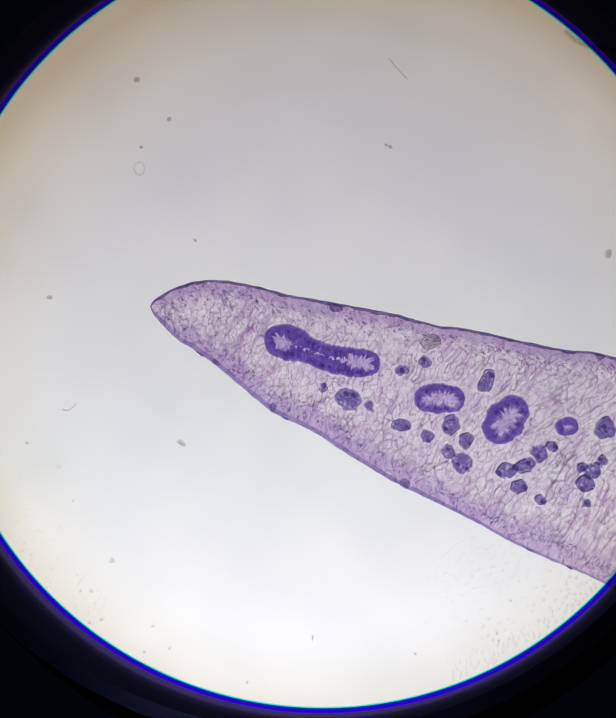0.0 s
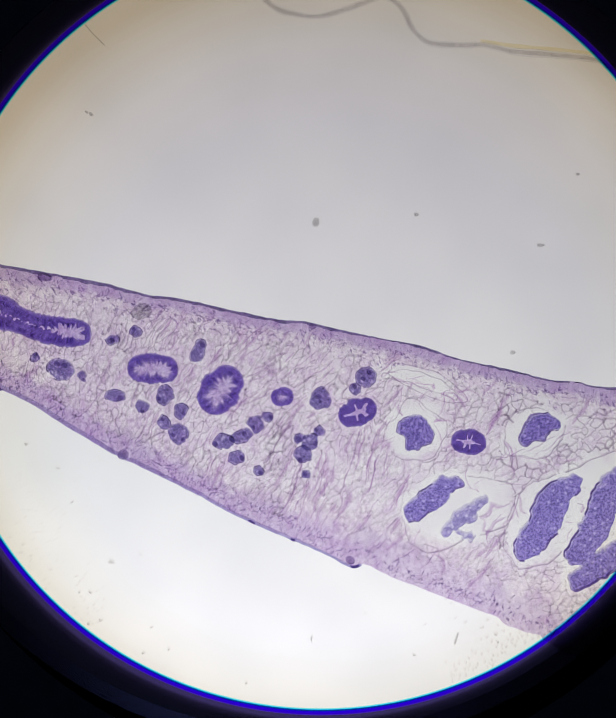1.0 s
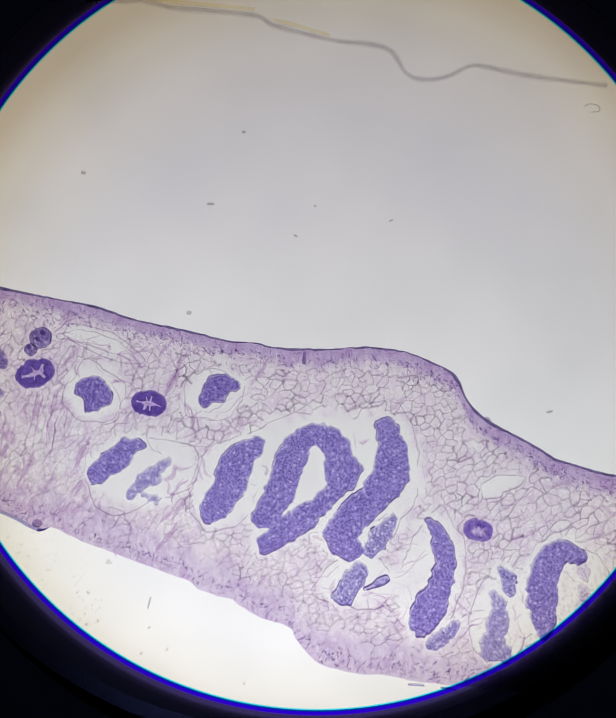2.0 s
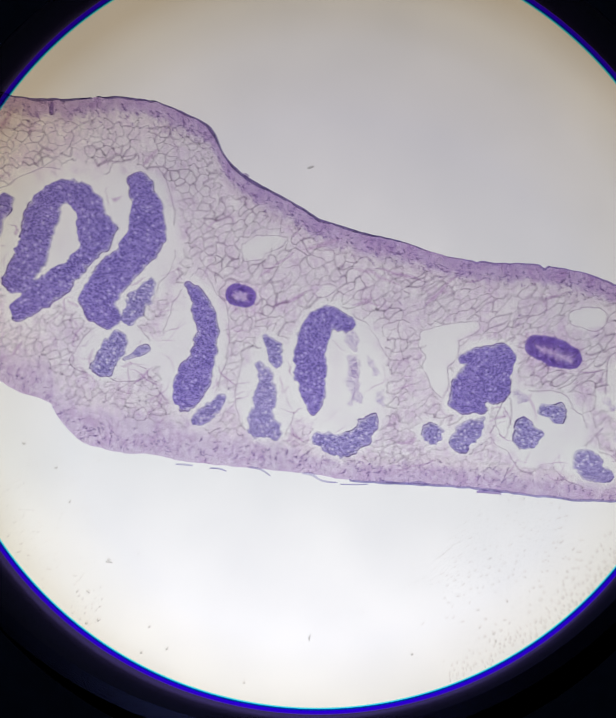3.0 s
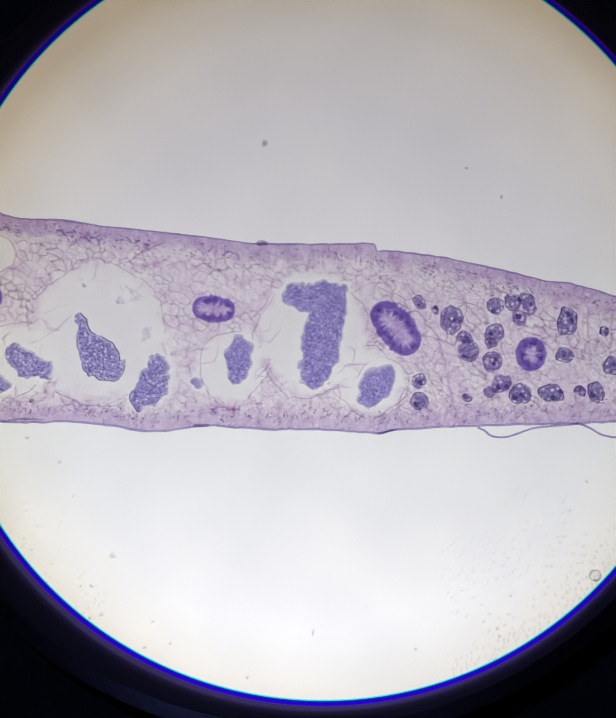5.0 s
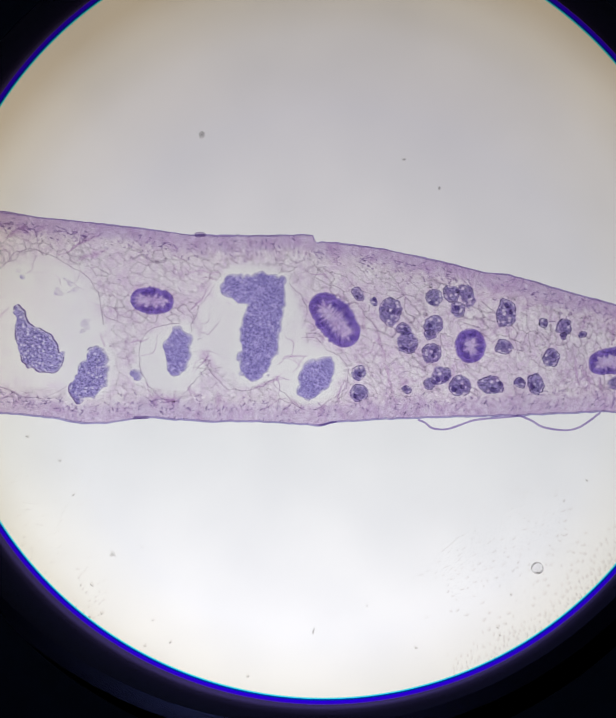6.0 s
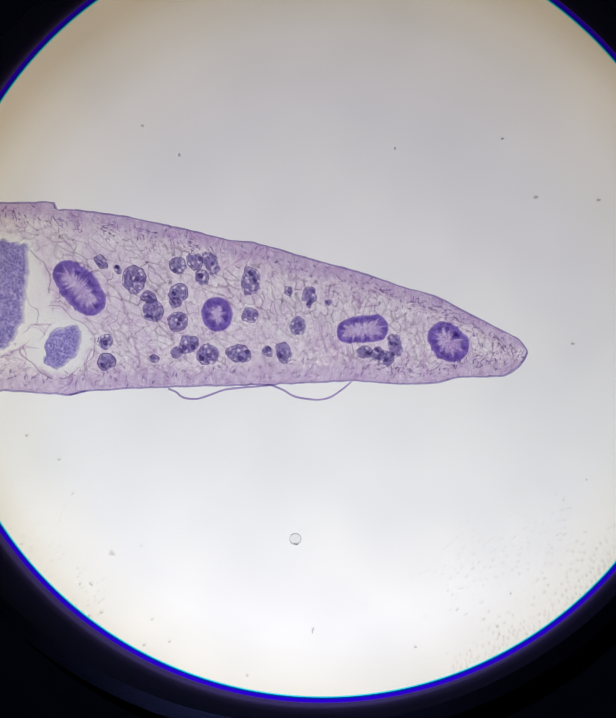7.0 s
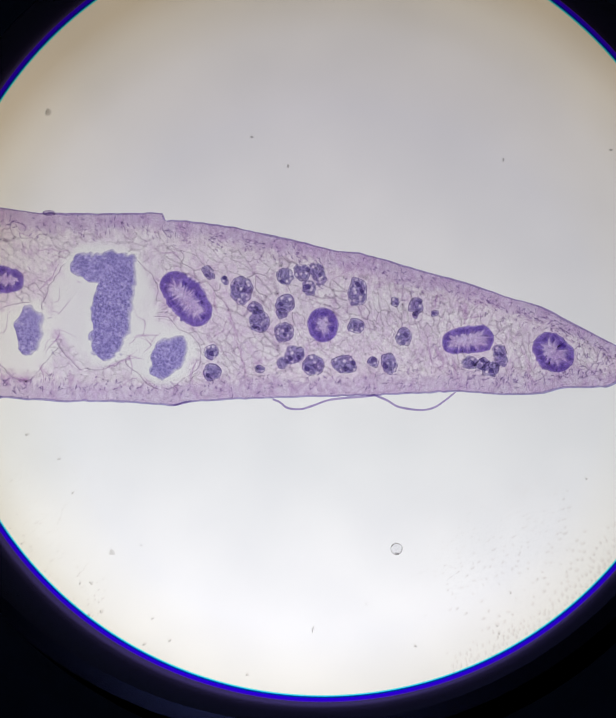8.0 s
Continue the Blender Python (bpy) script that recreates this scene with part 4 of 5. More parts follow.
def strands():
    """Long slanting fibres that cross the tissue from wall to wall."""
    rng = random.Random(8)
    verts, faces = [], []
    for k in range(360):
        x = rng.uniform(X0 + 60, X1 - 60) if k % 4 == 0 else rng.uniform(900, 1500)
        y = rng.uniform(upper(x) + 25, lower(x) - 25)
        way = radians(-52 + 22 * wave(x, y, 200, 61) * 2) if x < 2300 else radians(-20 + 70 * wave(x, y, 160, 62))
        length, line = rng.uniform(22, 95), []
        for s in range(9):
            px, py = x + math.cos(way) * length * s / 8, y + math.sin(way) * length * s / 8
            px, py = px + 8 * wave(px, py, 22, 63), py + 8 * wave(px, py, 22, 64)
            if not inside(px, py, 16) or in_body(px, py, -2) or (in_void(px, py, 0.8)):
                break
            line.append((px, py))
        if len(line) > 3:
            ridge(verts, faces, line, rng.uniform(2.0, 5.0), Z_NET + 0.002, 0.007)
    thread_stuff("connective_fibre", verts, faces, STRAND, "long slanting lilac connective fibres")


strands()


def broad_strands():
    """Broad violet strands that slant through the tissue."""
    rng = random.Random(18)
    verts, faces = [], []
    for k in range(200):
        x = rng.uniform(X0 + 90, X1 - 90) if k % 3 else rng.uniform(X0 + 90, 1700)
        y = rng.uniform(upper(x) + 30, lower(x) - 30)
        way = radians(-55 + 25 * wave(x, y, 200, 61)) if x < 2300 else radians(-20 + 80 * wave(x, y, 160, 62)) if x < 3800 else radians(75 + 40 * wave(x, y, 160, 62))
        length, line = rng.uniform(40, 130), []
        for s in range(12):
            px, py = x + math.cos(way) * length * s / 11, y + math.sin(way) * length * s / 11
            px, py = px + 9 * wave(px, py, 30, 67), py + 9 * wave(px, py, 30, 68)
            if not inside(px, py, 22) or in_body(px, py, -2) or in_void(px, py, 0.9):
                break
            line.append((px, py))
        if len(line) > 4:
            wide = rng.uniform(6, 18)
            ridge(verts, faces, line, [max(0.4, wide * math.sin(math.pi * (i + 0.4) / len(line)) * (1 + 0.7 * wave(p[0], p[1], 10, 69))) for i, p in enumerate(line)], Z_NET + 0.004, 0.006)
    thread_stuff("broad_strand", verts, faces, STRAND, "broad slanting violet strands of tissue")


broad_strands()


def wisps():
    """Pale shreds of tissue that hang in the cavities."""
    rng = random.Random(21)
    verts, faces = [], []
    for k in range(420):
        vx, vy, a, b, t = rng.choice([v for v in VOIDS if v[2] > 60])
        r, w = math.sqrt(rng.uniform(0.15, 1.0)), rng.uniform(0, 2 * math.pi)
        u, v = r * a * math.cos(w), r * b * math.sin(w)
        x, y = vx + u * math.cos(t) - v * math.sin(t), vy + u * math.sin(t) + v * math.cos(t)
        way, length, line = rng.uniform(0, math.pi), rng.uniform(25, 80), []
        for s in range(9):
            px, py = x + math.cos(way) * length * s / 8, y + math.sin(way) * length * s / 8
            px, py = px + 22 * wave(px, py, 30, 65), py + 22 * wave(px, py, 30, 66)
            if not inside(px, py, 30) or in_body(px, py, -9):
                break
            line.append((px, py))
        wide = rng.uniform(2, 4.5) if rng.random() < 0.7 else rng.uniform(6, 14)
        if len(line) > 3:
            ridge(verts, faces, line, [max(0.4, wide * math.sin(math.pi * (i + 0.3) / len(line)) * rng.uniform(0.6, 1.4)) for i, p in enumerate(line)], Z_NET + 0.002, 0.006)
    thread_stuff("cavity_wisp", verts, faces, STRAND, "pale wisps of tissue in the cavities")


wisps()


def flecks():
    """Nuclei and cut muscle fibres: short dark flecks, thick under the skin and in the tips."""
    rng = random.Random(12)
    verts, faces = [], []
    for k in range(6500):
        x = rng.uniform(X0 + 8, X1 - 8)
        a, b = upper(x), lower(x)
        if x > 2700 and rng.random() < 0.4:
            continue
        if rng.random() < 0.58:
            d = rng.gauss(34, 11) if rng.random() < 0.7 else rng.uniform(8, 60)
            top = rng.random() < 0.5
            y = a + d if top else b - d
            if not inside(x, y, 4):
                continue
            way = radians(rng.gauss(60 if top else -60, 35))
            long_, wide = rng.uniform(5, 13), rng.uniform(3.0, 7.0)
        else:
            y = rng.uniform(a, b)
            tips = max(0.16, 1 - (x - X0) / 1100, 0.75 * (1 - (X1 - x) / 1300))
            if rng.random() > tips or not inside(x, y, 5):
                continue
            way = radians(rng.gauss(70 if x < 900 else -45, 40))
            long_, wide = rng.uniform(6, 16), rng.uniform(2.2, 5.0)
        if in_body(x, y, -4) or in_void(x, y):
            continue
        dx, dy = math.cos(way) * long_ / 2, math.sin(way) * long_ / 2
        bend = rng.uniform(-1.5, 1.5)
        ridge(verts, faces, [(x - dx, y - dy), (x + bend, y - bend), (x + dx, y + dy)], [0.5, wide, 0.5], Z_NET + 0.003, 0.006)
    for k in range(1500):                           # a row of nuclei under the skin
        x = rng.uniform(X0 + 60, X1 - 60)
        top = rng.random() < 0.62
        deep = rng.gauss(27, 5) if top else rng.gauss(34, 9)
        y = upper(x) + deep if top else lower(x) - deep
        if thick(x) < 90 or in_body(x, y, -4) or wave(x, 0, 70, 83) < -0.1:
            continue
        slope = (upper(x + 6) - upper(x - 6)) / 12 if top else (lower(x + 6) - lower(x - 6)) / 12
        way = math.atan(slope) + rng.gauss(0, 0.35 if top else 0.8)
        long_, wide = rng.uniform(6, 13), rng.uniform(3.0, 6.5)
        dx, dy = math.cos(way) * long_ / 2, math.sin(way) * long_ / 2
        ridge(verts, faces, [(x - dx, y - dy), (x, y), (x + dx, y + dy)], [0.6, wide, 0.6], Z_NET + 0.003, 0.006)
    thread_stuff("muscle_fleck", verts, faces, FLECK, "short dark violet flecks of nuclei and muscle")


flecks()

# ---- slide, stage, condenser, eyepiece ----
def box(name, x0, x1, y0, y1, z0, z1, material, parent=None, label="", bevel=0.02, hollow=False):
    bm = bmesh.new()
    bmesh.ops.create_cube(bm, size=1)
    for v in bm.verts:
        v.co = Vector(((x0, x1)[v.co.x > 0], (y0, y1)[v.co.y > 0], (z0, z1)[v.co.z > 0]))
    bmesh.ops.bevel(bm, geom=bm.edges[:], offset=bevel, segments=2, affect="EDGES")
    if hollow:                                      # the glass counts as one layer: it has no underside
        bm.normal_update()
        bmesh.ops.delete(bm, geom=[f for f in bm.faces if f.normal.z < -0.9], context="FACES")
    data = bpy.data.meshes.new(name)
    bm.to_mesh(data)
    bm.free()
    data.materials.append(material)
    ob = new(name, data)
    ob.parent = parent
    return tagged(ob, label)


slide = tagged(new("microscope_slide"), "clear glass microscope slide lying on the stage", "microscope slide")
box("glass_plate", -3.5, 10.5, -4.2, 3.6, -0.08, 0.0, GLASS, slide, "clear glass plate", hollow=True)


def ring(name, rings, material, parent=None, label="", n=160):
    """A turned part: rings of (radius, height)."""
    verts, faces = [], []
    for r, z in rings:
        verts += [Vector((r * math.cos(2 * math.pi * k / n), r * math.sin(2 * math.pi * k / n), z)) for k in range(n)]
    for i in range(len(rings) - 1):
        for k in range(n):
            j = (k + 1) % n
            faces.append((i * n + k, i * n + j, (i + 1) * n + j, (i + 1) * n + k))
    return mesh_object(name, verts, faces, material, parent, label)


def stage():
    """The stage: a thick black plate with a round opening for the light."""
    verts, faces, n = [], [], 96
    for z in (-0.085, -0.35):
        for big in (0, 1):
            for k in range(n):
                w = 2 * math.pi * k / n
                c, s = math.cos(w), math.sin(w)
                if big:
                    q = min(13.0 / abs(c) if abs(c) > 1e-6 else 99, 6.5 / abs(s) if abs(s) > 1e-6 else 99)
                    verts.append(Vector((c * q, s * q, z)))
                else:
                    verts.append(Vector((c * 1.9, s * 1.9, z)))
    for k in range(n):
        j = (k + 1) % n
        faces += [(k, j, n + j, n + k), (2 * n + k, 3 * n + k, 3 * n + j, 2 * n + j), (k, 2 * n + k, 2 * n + j, j), (n + k, n + j, 3 * n + j, 3 * n + k)]
    return tagged(mesh_object("stage", verts, faces, STAGE, None, "black enamelled microscope stage with a round opening", False), category="stage", kind="structure")


stage()
condenser = tagged(new("condenser"), "condenser with a lit opal glass under the stage", "condenser")
condenser.location = (0, 0, -0.6)
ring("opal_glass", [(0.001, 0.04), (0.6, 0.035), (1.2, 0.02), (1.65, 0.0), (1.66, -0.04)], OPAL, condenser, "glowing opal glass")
ring("housing", [(1.68, 0.06), (1.86, 0.06), (3.4, -4.6), (0.001, -4.6), (0.001, -4.5), (3.25, -4.5), (1.68, 0.06)], STAGE, condenser, "black housing")

# the eyepiece stands square to the phone's lens
eyepiece = tagged(new("eyepiece"), "black eyepiece tube with a round field stop", "eyepiece")
RIM_D = 2.12
RIM = 2 * math.tan(radians(FOV / 2)) / 1346 * RIM_D         # metres a plan unit at the stop
STOP_R = 838 * RIM
eyepiece.matrix_world = pose(0, DIST * ST, DIST * CT, -TILT, 0, 0) @ pose((705 - 673) * RIM, (784 - 707) * RIM, -RIM_D)
def off_ring(name, rings, shift, material, parent, label, n=160):
    """A turned part whose rings after the first pair share another middle."""
    verts, faces = [], []
    for r, z, s in rings:
        verts += [Vector((r * math.cos(2 * math.pi * k / n), r * math.sin(2 * math.pi * k / n) + s * shift, z)) for k in range(n)]
    for i in range(len(rings) - 1):
        for k in range(n):
            j = (k + 1) % n
            faces.append((i * n + k, i * n + j, (i + 1) * n + j, (i + 1) * n + k))
    return mesh_object(name, verts, faces, material, parent, label)


LOW = -30 * RIM
off_ring("field_stop", [(STOP_R + 100 * RIM, 0.012, 1), (STOP_R + 180 * RIM, 0.012, 1), (1.9, 0.014, 0), (1.9, 0.006, 0), (STOP_R + 100 * RIM, 0.009, 1), (STOP_R + 100 * RIM, 0.012, 1)], LOW, BLACK, eyepiece, "black field stop")
ring("tube", [(1.9, 0.0), (1.9, 2.4), (1.96, 2.4), (1.96, -0.04), (1.9, -0.04), (1.9, 0.0)], BLACK, eyepiece, "black tube")


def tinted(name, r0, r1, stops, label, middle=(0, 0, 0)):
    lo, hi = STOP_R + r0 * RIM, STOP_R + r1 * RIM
    ring(name, [(lo, 0.002), ((lo + hi) / 2, 0.004), (hi, 0.002)], fringe_material(name.replace("_rim", "_glass"), stops, lo, hi, middle), eyepiece, label)


# the lens's colour fringe at the stop's edge, painted as tinted rings
tinted("cyan_rim", -2.0, 1.5, ((0.0, (0.45, 1.0, 1.0)), (0.5, (0.05, 0.8, 1.0)), (1.0, (0.0, 0.45, 0.9))), "cyan colour fringe painted round the stop")
tinted("azure_rim", 1.5, 5.0, ((0.0, (0.0, 0.15, 0.7)), (0.5, (0.0, 0.03, 0.30)), (1.0, (0.005, 0.01, 0.5))), "azure colour fringe painted round the stop")
tinted("violet_rim", 5.0, 14.0, ((0.0, (0.02, 0.0, 0.85)), (0.6, (0.035, 0.0, 0.75)), (1.0, (0.07, 0.03, 0.42))), "violet-blue colour fringe painted round the stop")
# glow beyond the stop, painted as a fading ring, brighter to the lower left
tinted("smoky_rim", 14.0, 150.0, ((0.0, (0.045, 0.035, 0.15)), (0.05, (0.014, 0.012, 0.045)), (0.13, (0.005, 0.005, 0.018)), (0.32, (0.0035, 0.0045, 0.014)), (1.0, (0.0004, 0.0006, 0.002))), "smoky violet glow painted outside the stop", (-6 * RIM, -6 * RIM, 0))


# ---- small things on the slide: all of them ride with it ----
CARRIED = [slide, section]


def speck(name, x, y, a, b, turn, height, material, label, category, parent=None):
    st = stations(ellipse_spine(x, y, a, b, turn), 0.3, x * 0.011 + y * 0.003, 3.0, 0.1)
    ob = dome(name, st, 0.004, height, material, parent, label, 6)
    if parent is None:
        tagged(ob, label, category)
        CARRIED.append(ob)
    return ob


def dust_speck(x, y, a, b, turn):
    tagged(speck("dust_speck", x, y, a, b, turn, 0.008, DUST, "small grey dust speck on the slide", "dust"), group="dust on the slide")


def dust_hair(points):
    ob = thread("dust_fibre", smooth_line(points, 4), 2.6, 0.0, 0.008, DUST, None, "thin grey fibre lying on the slide")
    CARRIED.append(tagged(ob, category="fibre"))


def ring_mark(x, y, a, b):
    line = [(x + a * math.cos(2 * math.pi * k / 32), y + b * math.sin(2 * math.pi * k / 32)) for k in range(32)]
    CARRIED.append(tagged(thread("ring_mark", line, 3.5, 0.0, 0.006, CLEAR, None, "faint round drying mark on the slide", True), category="mark"))


def air_bubble(x, y, r):
    bubble = tagged(new("air_bubble"), "tiny round air bubble beside the section on the slide", "bubble")
    st = stations([(x - 1, y, r * 0.9), (x + 1, y, r * 0.9)], 0.0, 1.0, 2.0)
    dome("skin", st, 0.004, 0.012, CLEAR, bubble, "clear domed skin", 10)
    line = [(x + r * math.cos(2 * math.pi * k / 40), y + r * math.sin(2 * math.pi * k / 40)) for k in range(40)]
    thread("rim", line, [2.0 + 1.4 * math.sin(2 * math.pi * k / 40 + 0.6) for k in range(40)], 0.0, 0.01, DUST, bubble, "grey rim", True)
    speck("deposit", x + 1, y + r * 0.85, 6, 3, 10, 0.012, DUST, "brownish deposit", "", bubble)
    CARRIED.append(bubble)


def cuticle_shred(points, skin=PALE_SKIN):
    line = smooth_line(points, 4)
    ob = thread("cuticle_shred", line, [max(0.8, p[2]) for p in line], 0.0, 0.012, skin, None, "loose violet shred of skin beside the section's edge")
    CARRIED.append(tagged(ob, category="shred", group="loose shreds of skin"))


def loose_skin(points):
    line = smooth_line(points, 5)
    thread("loose_skin", line, [4.4 + 1.8 * wave(p[0], p[1], 30, 81) for p in line], 0.002, 0.01, MEMBRANE, section, "thin skin lifted off in a loop")


def pigment_spot(x, y, a, b, turn):
    speck("pigment_spot", x, y, a, b, turn, 0.024, SPOT, "dark violet pigment spot", "", section)


def smudge(x, y, a, b, turn):
    speck("smudge", x, y, a, b, turn, 0.03, SMUDGE, "round grey smudge", "", section)


def mountant_line(points):
    line = smooth_line(points, 6)
    for wide, z, mat in ((13, 0.004, CLEAR), (6.5, 0.007, MOUNTANT)):
        thread("mountant_edge", line, [wide + 0.4 * wide * wave(p[0], p[1], 40, 91) for p in line], 0.0, z, mat, slide, "wavy grey edge of the mounting medium")


def mountant_tint(points):
    line = smooth_line(points, 6)
    thread("mountant_fringe", line, [7 + 4 * wave(p[0], p[1], 40, 92) for p in line], 0.0, 0.005, YELLOW, slide, "yellow edge of the mounting medium")


dust_speck(393, 970, 12, 7, 35)
dust_speck(846, 338, 6, 4, 40)
dust_speck(323, 339, 4, 4, 0)
dust_speck(432, 530, 5, 3, 40)
dust_speck(383, 282, 7, 5, -40)
dust_speck(318, 204, 8, 7, 0)
dust_speck(116, 651, 6, 6, 0)
dust_speck(1316, 558, 9, 12, 10)
dust_speck(1529, 542, 5, 5, 0)
dust_speck(1796, 606, 9, 4, 0)
dust_speck(837, 334, 5, 3, 35)
dust_speck(2534, 1051, 8, 3, -15)
dust_speck(1640, 1491, 3, 16, 15)
dust_speck(4057, 1202, 8, 9, 20)
dust_speck(4558, 1311, 3, 4, 0)
dust_speck(4482, 1252, 4, 3, 0)
dust_speck(5444, 1403, 4, 4, 0)
dust_speck(5404, 1707, 4, 4, 0)
dust_speck(5236, 1278, 3, 3, 0)
dust_speck(5011, 1298, 3, 4, 0)
dust_speck(5311, 1397, 6, 4, 0)
dust_hair([(841, 162), (852, 175), (866, 189), (879, 202)])
dust_hair([(133, 894), (143, 898), (153, 891), (164, 881)])
dust_hair([(2579, 409), (2588, 403), (2607, 406), (2611, 417), (2594, 419)])
ring_mark(317, 382, 11, 13)
air_bubble(4800, 2146, 13)
cuticle_shred([(2234, 1689, 2), (2255, 1690, 4), (2272, 1692, 2)])
cuticle_shred([(2310, 1697, 1), (2331, 1699, 3), (2346, 1704, 1)])
cuticle_shred([(2397, 1695, 3), (2417, 1699, 4), (2431, 1705, 3), (2444, 1715, 1)])
cuticle_shred([(2515, 1710, 3), (2536, 1712, 8), (2552, 1723, 4), (2570, 1729, 4), (2593, 1730, 1)])
cuticle_shred([(2601, 1734, 1), (2636, 1735, 2), (2662, 1734, 1)])
cuticle_shred([(2687, 1726, 3), (2723, 1732, 5), (2741, 1735, 5), (2761, 1732, 4), (2779, 1731, 8), (2797, 1736, 4)])
cuticle_shred([(2905, 1753, 5), (2921, 1751, 9), (2938, 1754, 6), (2954, 1754, 9), (2960, 1758, 3)], MEMBRANE)
cuticle_shred([(3280, 1778, 2), (3313, 1783, 4), (3343, 1786, 5), (3376, 1793, 3)])
cuticle_shred([(3377, 1784, 3), (3405, 1786, 5), (3446, 1789, 3)])
cuticle_shred([(3454, 1796, 3), (3486, 1791, 5), (3522, 1787, 5), (3568, 1789, 2)])
loose_skin([(4522, 1806), (4539, 1813), (4554, 1825), (4584, 1828), (4614, 1819), (4645, 1808), (4685, 1803), (4725, 1800), (4747, 1797)])
loose_skin([(4747, 1797), (4775, 1809), (4800, 1823), (4846, 1830), (4876, 1825), (4901, 1809), (4924, 1790)])
loose_skin([(4304, 1820), (4324, 1815), (4344, 1810)])
pigment_spot(734, 674, 16, 9, 10)
pigment_spot(595, 890, 8, 10, 0)
pigment_spot(470, 790, 8, 6, 40)
pigment_spot(889, 1061, 12, 12, 0)
pigment_spot(1309, 778, 9, 8, 0)
pigment_spot(1394, 1304, 12, 9, 20)
pigment_spot(2398, 1067, 7, 4, 25)
pigment_spot(1994, 932, 4, 14, 5)
pigment_spot(3912, 1801, 18, 3, 0)
pigment_spot(3541, 1746, 4, 4, 0)
pigment_spot(4050, 1407, 13, 6, 0)
smudge(939, 746, 25, 21, -15)
mountant_line([(1202, 107), (1230, 127), (1259, 138), (1315, 145), (1371, 133), (1428, 114), (1456, 107), (1479, 118), (1498, 138), (1513, 167), (1547, 195), (1608, 201), (1665, 201), (1722, 213), (1798, 219), (1894, 229), (1930, 247), (2000, 265), (2066, 279), (2132, 285), (2175, 299), (2204, 339), (2228, 352), (2262, 354), (2295, 347), (2337, 328), (2366, 328), (2409, 337), (2485, 350), (2625, 366)])
mountant_tint([(1655, 192), (1722, 202), (1798, 208), (1893, 217)])
mountant_tint([(1930, 236), (2000, 254), (2047, 267)])
dust_speck(1868, 459, 4, 4, 0)
dust_speck(1976, 672, 5, 3, 20)
dust_speck(2017, 610, 3, 2, 0)
dust_speck(2179, 640, 5, 2, -25)
dust_speck(1745, 835, 6, 6, 0)


# ---- dirt on the opal glass, which stays where it is ----
def on_opal(x, y):
    """The point of the opal glass that lies behind plan place x, y when the phone stands as at the start."""
    f = 673 / math.tan(radians(FOV / 2))
    way = Matrix.Rotation(radians(-TILT), 3, "X") @ Vector(((x - 673) / f, (784 - y) / f, -1))
    eye = Vector((0, DIST * ST, DIST * CT))
    return eye + way * ((-0.575 - eye.z) / way.z)


def dirt(x, y, a, b, turn):
    m, k = on_opal(x, y), U * 1.24
    verts, faces, n = [], [], 10
    t = radians(turn)
    for r, z in ((1.0, -0.02), (0.85, 0.003), (0.4, 0.007), (0.05, 0.008)):
        for i in range(n):
            w = 2 * math.pi * i / n
            q = r * (1 + 0.25 * math.sin(3 * w + x) + 0.15 * math.sin(5 * w + y))
            u, v = a * q * math.cos(w) * k, b * q * math.sin(w) * k
            verts.append((m.x + u * math.cos(t) - v * math.sin(t), m.y - u * math.sin(t) - v * math.cos(t), m.z + z))
    for i in range(3):
        for j in range(n):
            h = (j + 1) % n
            faces.append((i * n + j, i * n + h, (i + 1) * n + h, (i + 1) * n + j))
    return verts, faces


def dirt_speck(x, y, a, b, turn):
    ob = mesh_object("dirt_speck", *dirt(x, y, a, b, turn), DUST if b > 8 else FAINT, None, "dark speck of dirt on the lit opal glass")
    store_stain(ob, [0.0] * 10 + [0.35] * 10 + [1.0] * 20)
    tagged(ob, category="dirt", group="dirt on the opal glass")


dirt_speck(683, 1392, 2.5, 9, 10)
dirt_speck(196, 1360, 5, 4, -40)
dirt_speck(222, 1353, 4, 4, 0)
dirt_speck(315, 1424, 4, 3.5, 0)
dirt_speck(371, 1416, 4, 3, -30)
dirt_speck(200, 1291, 6, 3, 40)
dirt_speck(245, 1224, 8, 7, 0)
dirt_speck(176, 1291, 4, 2.5, -50)
dirt_speck(333, 1368, 4, 2, -20)
dirt_speck(310, 1208, 4, 2, -20)
dirt_speck(160, 1094, 5, 2.5, -45)
dirt_speck(60, 967, 5, 4, 0)
dirt_speck(130, 1020, 5, 3, 0)
dirt_speck(907, 1428, 4, 3, 20)
dirt_speck(1090, 1400, 3, 3, 0)
dirt_speck(1085, 1383, 3, 5, -30)
dirt_speck(1280, 1063, 4, 2.5, 20)
dirt_speck(1115, 1312, 3, 3, 0)
dirt_speck(800, 1336, 3, 2.5, 0)
dirt_speck(540, 1490, 4, 3, 0)

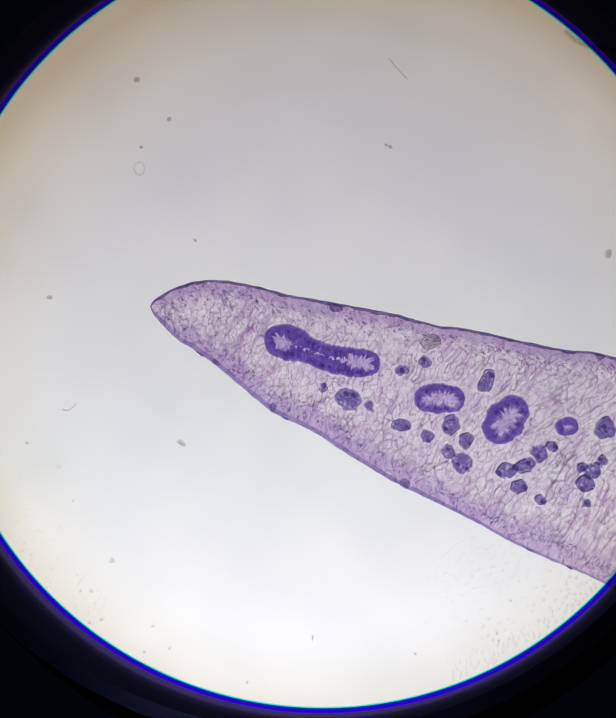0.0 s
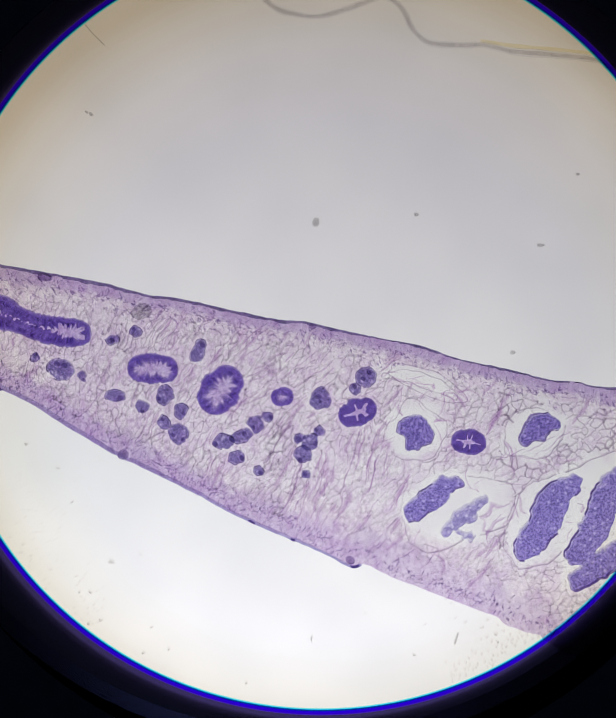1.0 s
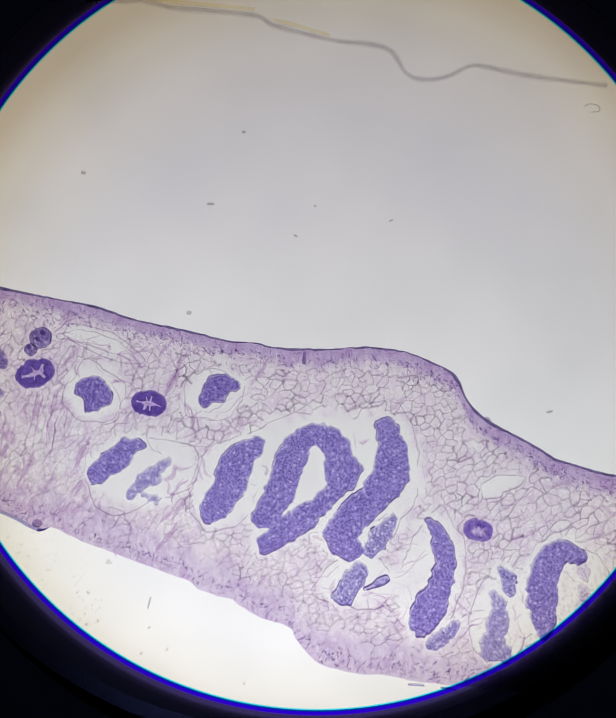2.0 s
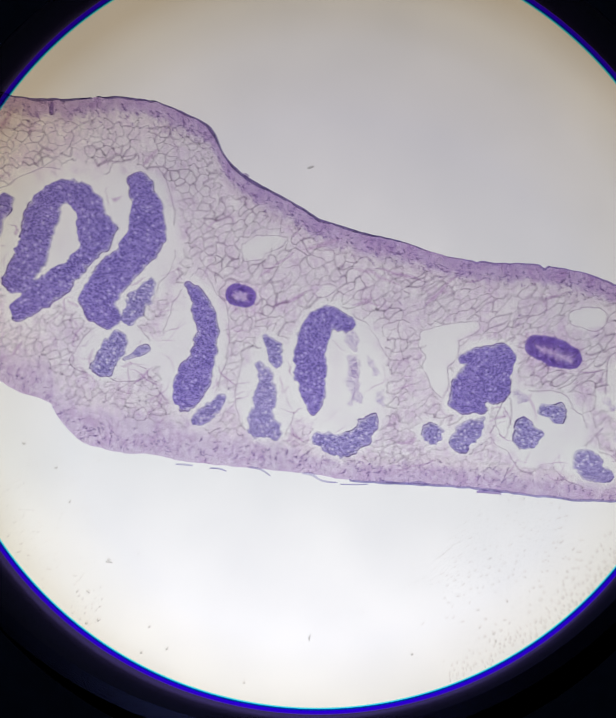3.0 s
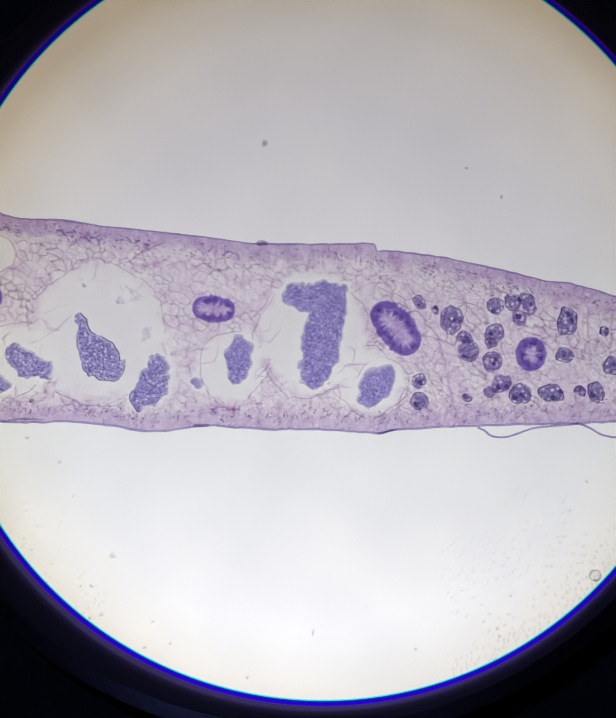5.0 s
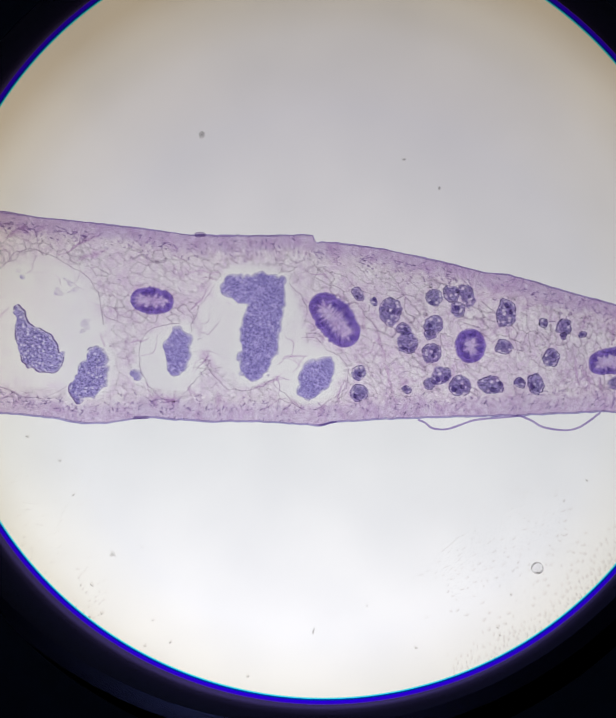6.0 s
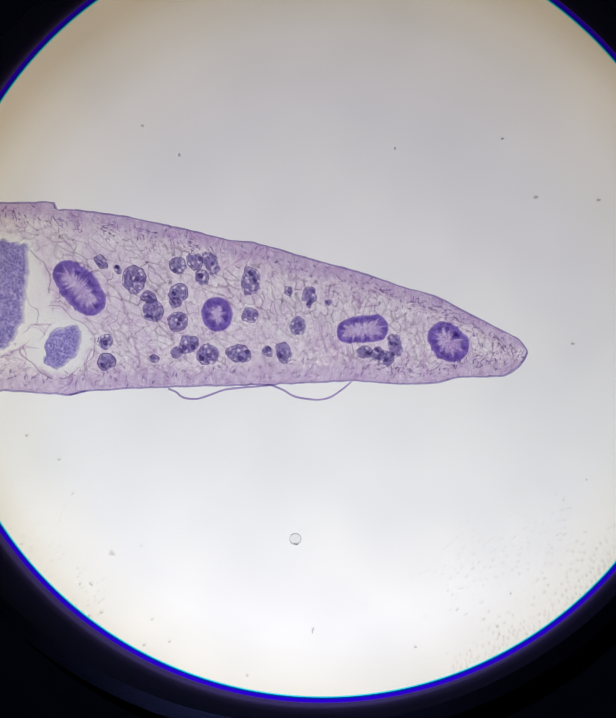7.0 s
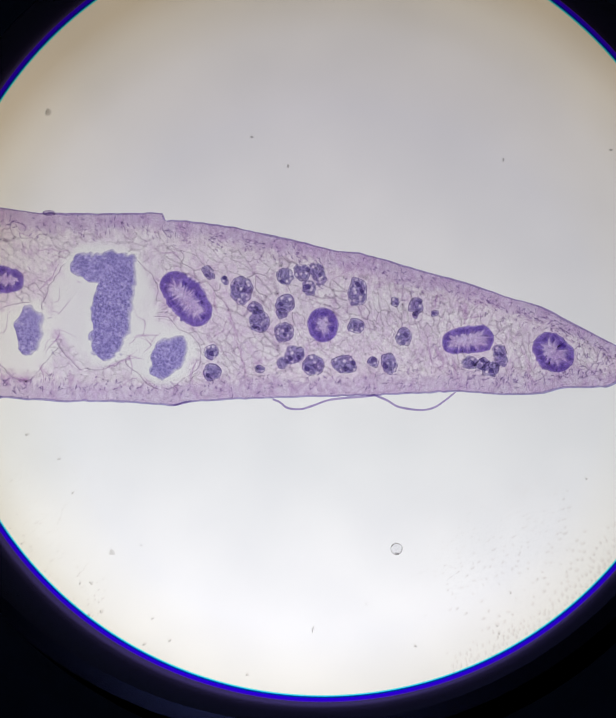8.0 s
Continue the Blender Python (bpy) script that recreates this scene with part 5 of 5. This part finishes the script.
def fine_dirt():
    rng = random.Random(3)
    verts, faces, taken = [], [], []
    for k in range(900):
        if k < 300:                                 # a streaky arc low on one side
            w = rng.uniform(0.62, 1.22)
            r = 838 - abs(rng.gauss(0, 26)) - 4
            x, y, long_, turn = 705 + r * math.cos(w), 707 + r * math.sin(w), rng.uniform(2, 5.5), rng.uniform(-80, -50)
        elif k < 560:
            x, y, long_, turn = rng.uniform(900, 1290), rng.gauss(1210, 90), rng.uniform(1.5, 6), rng.uniform(-45, -15)
        else:
            x, y, long_, turn = rng.uniform(20, 230), rng.uniform(930, 1420), rng.uniform(2, 5), rng.uniform(-50, 10)
        if math.hypot(x - 705, y - 707) > 834 or y < 990 or len(taken) > 420:
            continue
        if any(math.hypot(x - p, y - q) < long_ + s + 1 for p, q, s in taken):
            continue
        taken.append((x, y, long_))
        v, f = dirt(x, y, long_, rng.uniform(0.9, 2.0), turn)
        faces += [tuple(i + len(verts) for i in q) for q in f]
        verts += [(p[0], p[1], p[2] + 0.6) for p in v]
    specks = tagged(mesh_object("fine_dirt", verts, faces, FINE, condenser, "fine specks of dirt"), kind="stuff")
    store_stain(specks, ([0.0] * 10 + [0.5] * 10 + [1.0] * 20) * (len(verts) // 40))


fine_dirt()


# ---- how things move: the slide and all that lies on it glide under the eyepiece ----
def at(t, x, y):
    """The slide's pose when it has gone x, y plan units."""
    dx, dy = drift(t)
    return Matrix.Translation(((x - dx) * U, -(y - dy) * U / CT, 0))


def motions():
    rows = [
        (0.0, at(0.0, 0.0, 0.0)),
        (0.2, at(0.2, 0.0, 0.0)),
        (0.3, at(0.3, -10.0, -3.0)),
        (0.4, at(0.4, -62.0, -10.0)),
        (0.5, at(0.5, -248.3, -26.2)),
        (0.6, at(0.6, -376.0, -42.0)),
        (0.7, at(0.7, -511.0, -56.0)),
        (0.8, at(0.8, -621.5, -66.5)),
        (1.0, at(1.0, -626.0, -65.6)),
        (1.1, at(1.1, -626.0, -65.5)),
        (1.2, at(1.2, -655.0, -66.0)),
        (1.3, at(1.3, -850.0, -98.0)),
        (1.4, at(1.4, -1087.0, -121.0)),
        (1.5, at(1.5, -1310.6, -143.9)),
        (1.6, at(1.6, -1327.0, -150.0)),
        (2.0, at(2.0, -1329.0, -151.3)),
        (2.1, at(2.1, -1330.0, -154.0)),
        (2.2, at(2.2, -1314.0, -343.9)),
        (2.3, at(2.3, -1311.0, -500.0)),
        (2.4, at(2.4, -1312.0, -588.0)),
        (2.5, at(2.5, -1325.0, -612.0)),
        (2.7, at(2.7, -1460.0, -628.0)),
        (2.9, at(2.9, -1740.0, -660.0)),
        (3.1, at(3.1, -1915.0, -679.0)),
        (3.3, at(3.3, -1931.1, -680.5)),
        (3.4, at(3.4, -1996.0, -690.0)),
        (3.5, at(3.5, -2119.1, -707.5)),
        (3.6, at(3.6, -2275.0, -727.0)),
        (3.7, at(3.7, -2405.0, -745.0)),
        (3.8, at(3.8, -2419.0, -747.0)),
        (3.9, at(3.9, -2422.0, -747.5)),
        (4.0, at(4.0, -2479.6, -754.1)),
        (4.1, at(4.1, -2647.0, -775.0)),
        (4.2, at(4.2, -2838.0, -798.0)),
        (4.3, at(4.3, -2919.5, -806.5)),
        (4.5, at(4.5, -2921.6, -806.8)),
        (4.6, at(4.6, -2923.0, -807.0)),
        (4.7, at(4.7, -2992.1, -813.1)),
        (4.8, at(4.8, -3170.0, -834.0)),
        (4.9, at(4.9, -3370.0, -858.0)),
        (5.0, at(5.0, -3475.0, -871.0)),
        (5.2, at(5.2, -3515.0, -876.0)),
        (5.5, at(5.5, -3563.0, -882.0)),
        (5.8, at(5.8, -3567.9, -882.5)),
        (5.9, at(5.9, -3569.0, -883.0)),
        (6.0, at(6.0, -3607.1, -888.6)),
        (6.1, at(6.1, -3697.0, -900.0)),
        (6.2, at(6.2, -3800.0, -913.0)),
        (6.3, at(6.3, -3925.0, -930.0)),
        (6.4, at(6.4, -4025.0, -942.0)),
        (6.5, at(6.5, -4104.4, -951.8)),
        (6.6, at(6.6, -4140.0, -955.0)),
        (6.7, at(6.7, -4153.0, -956.5)),
        (7.0, at(7.0, -4155.6, -956.6)),
        (7.5, at(7.5, -4158.4, -955.6)),
        (7.6, at(7.6, -4155.0, -955.5)),
        (7.7, at(7.7, -4097.0, -950.0)),
        (7.8, at(7.8, -4043.0, -944.0)),
        (7.9, at(7.9, -3932.0, -934.5)),
        (8.0, at(8.0, -3927.0, -933.7)),
    ]
    for thing in CARRIED:
        walk(thing, rows)


motions()
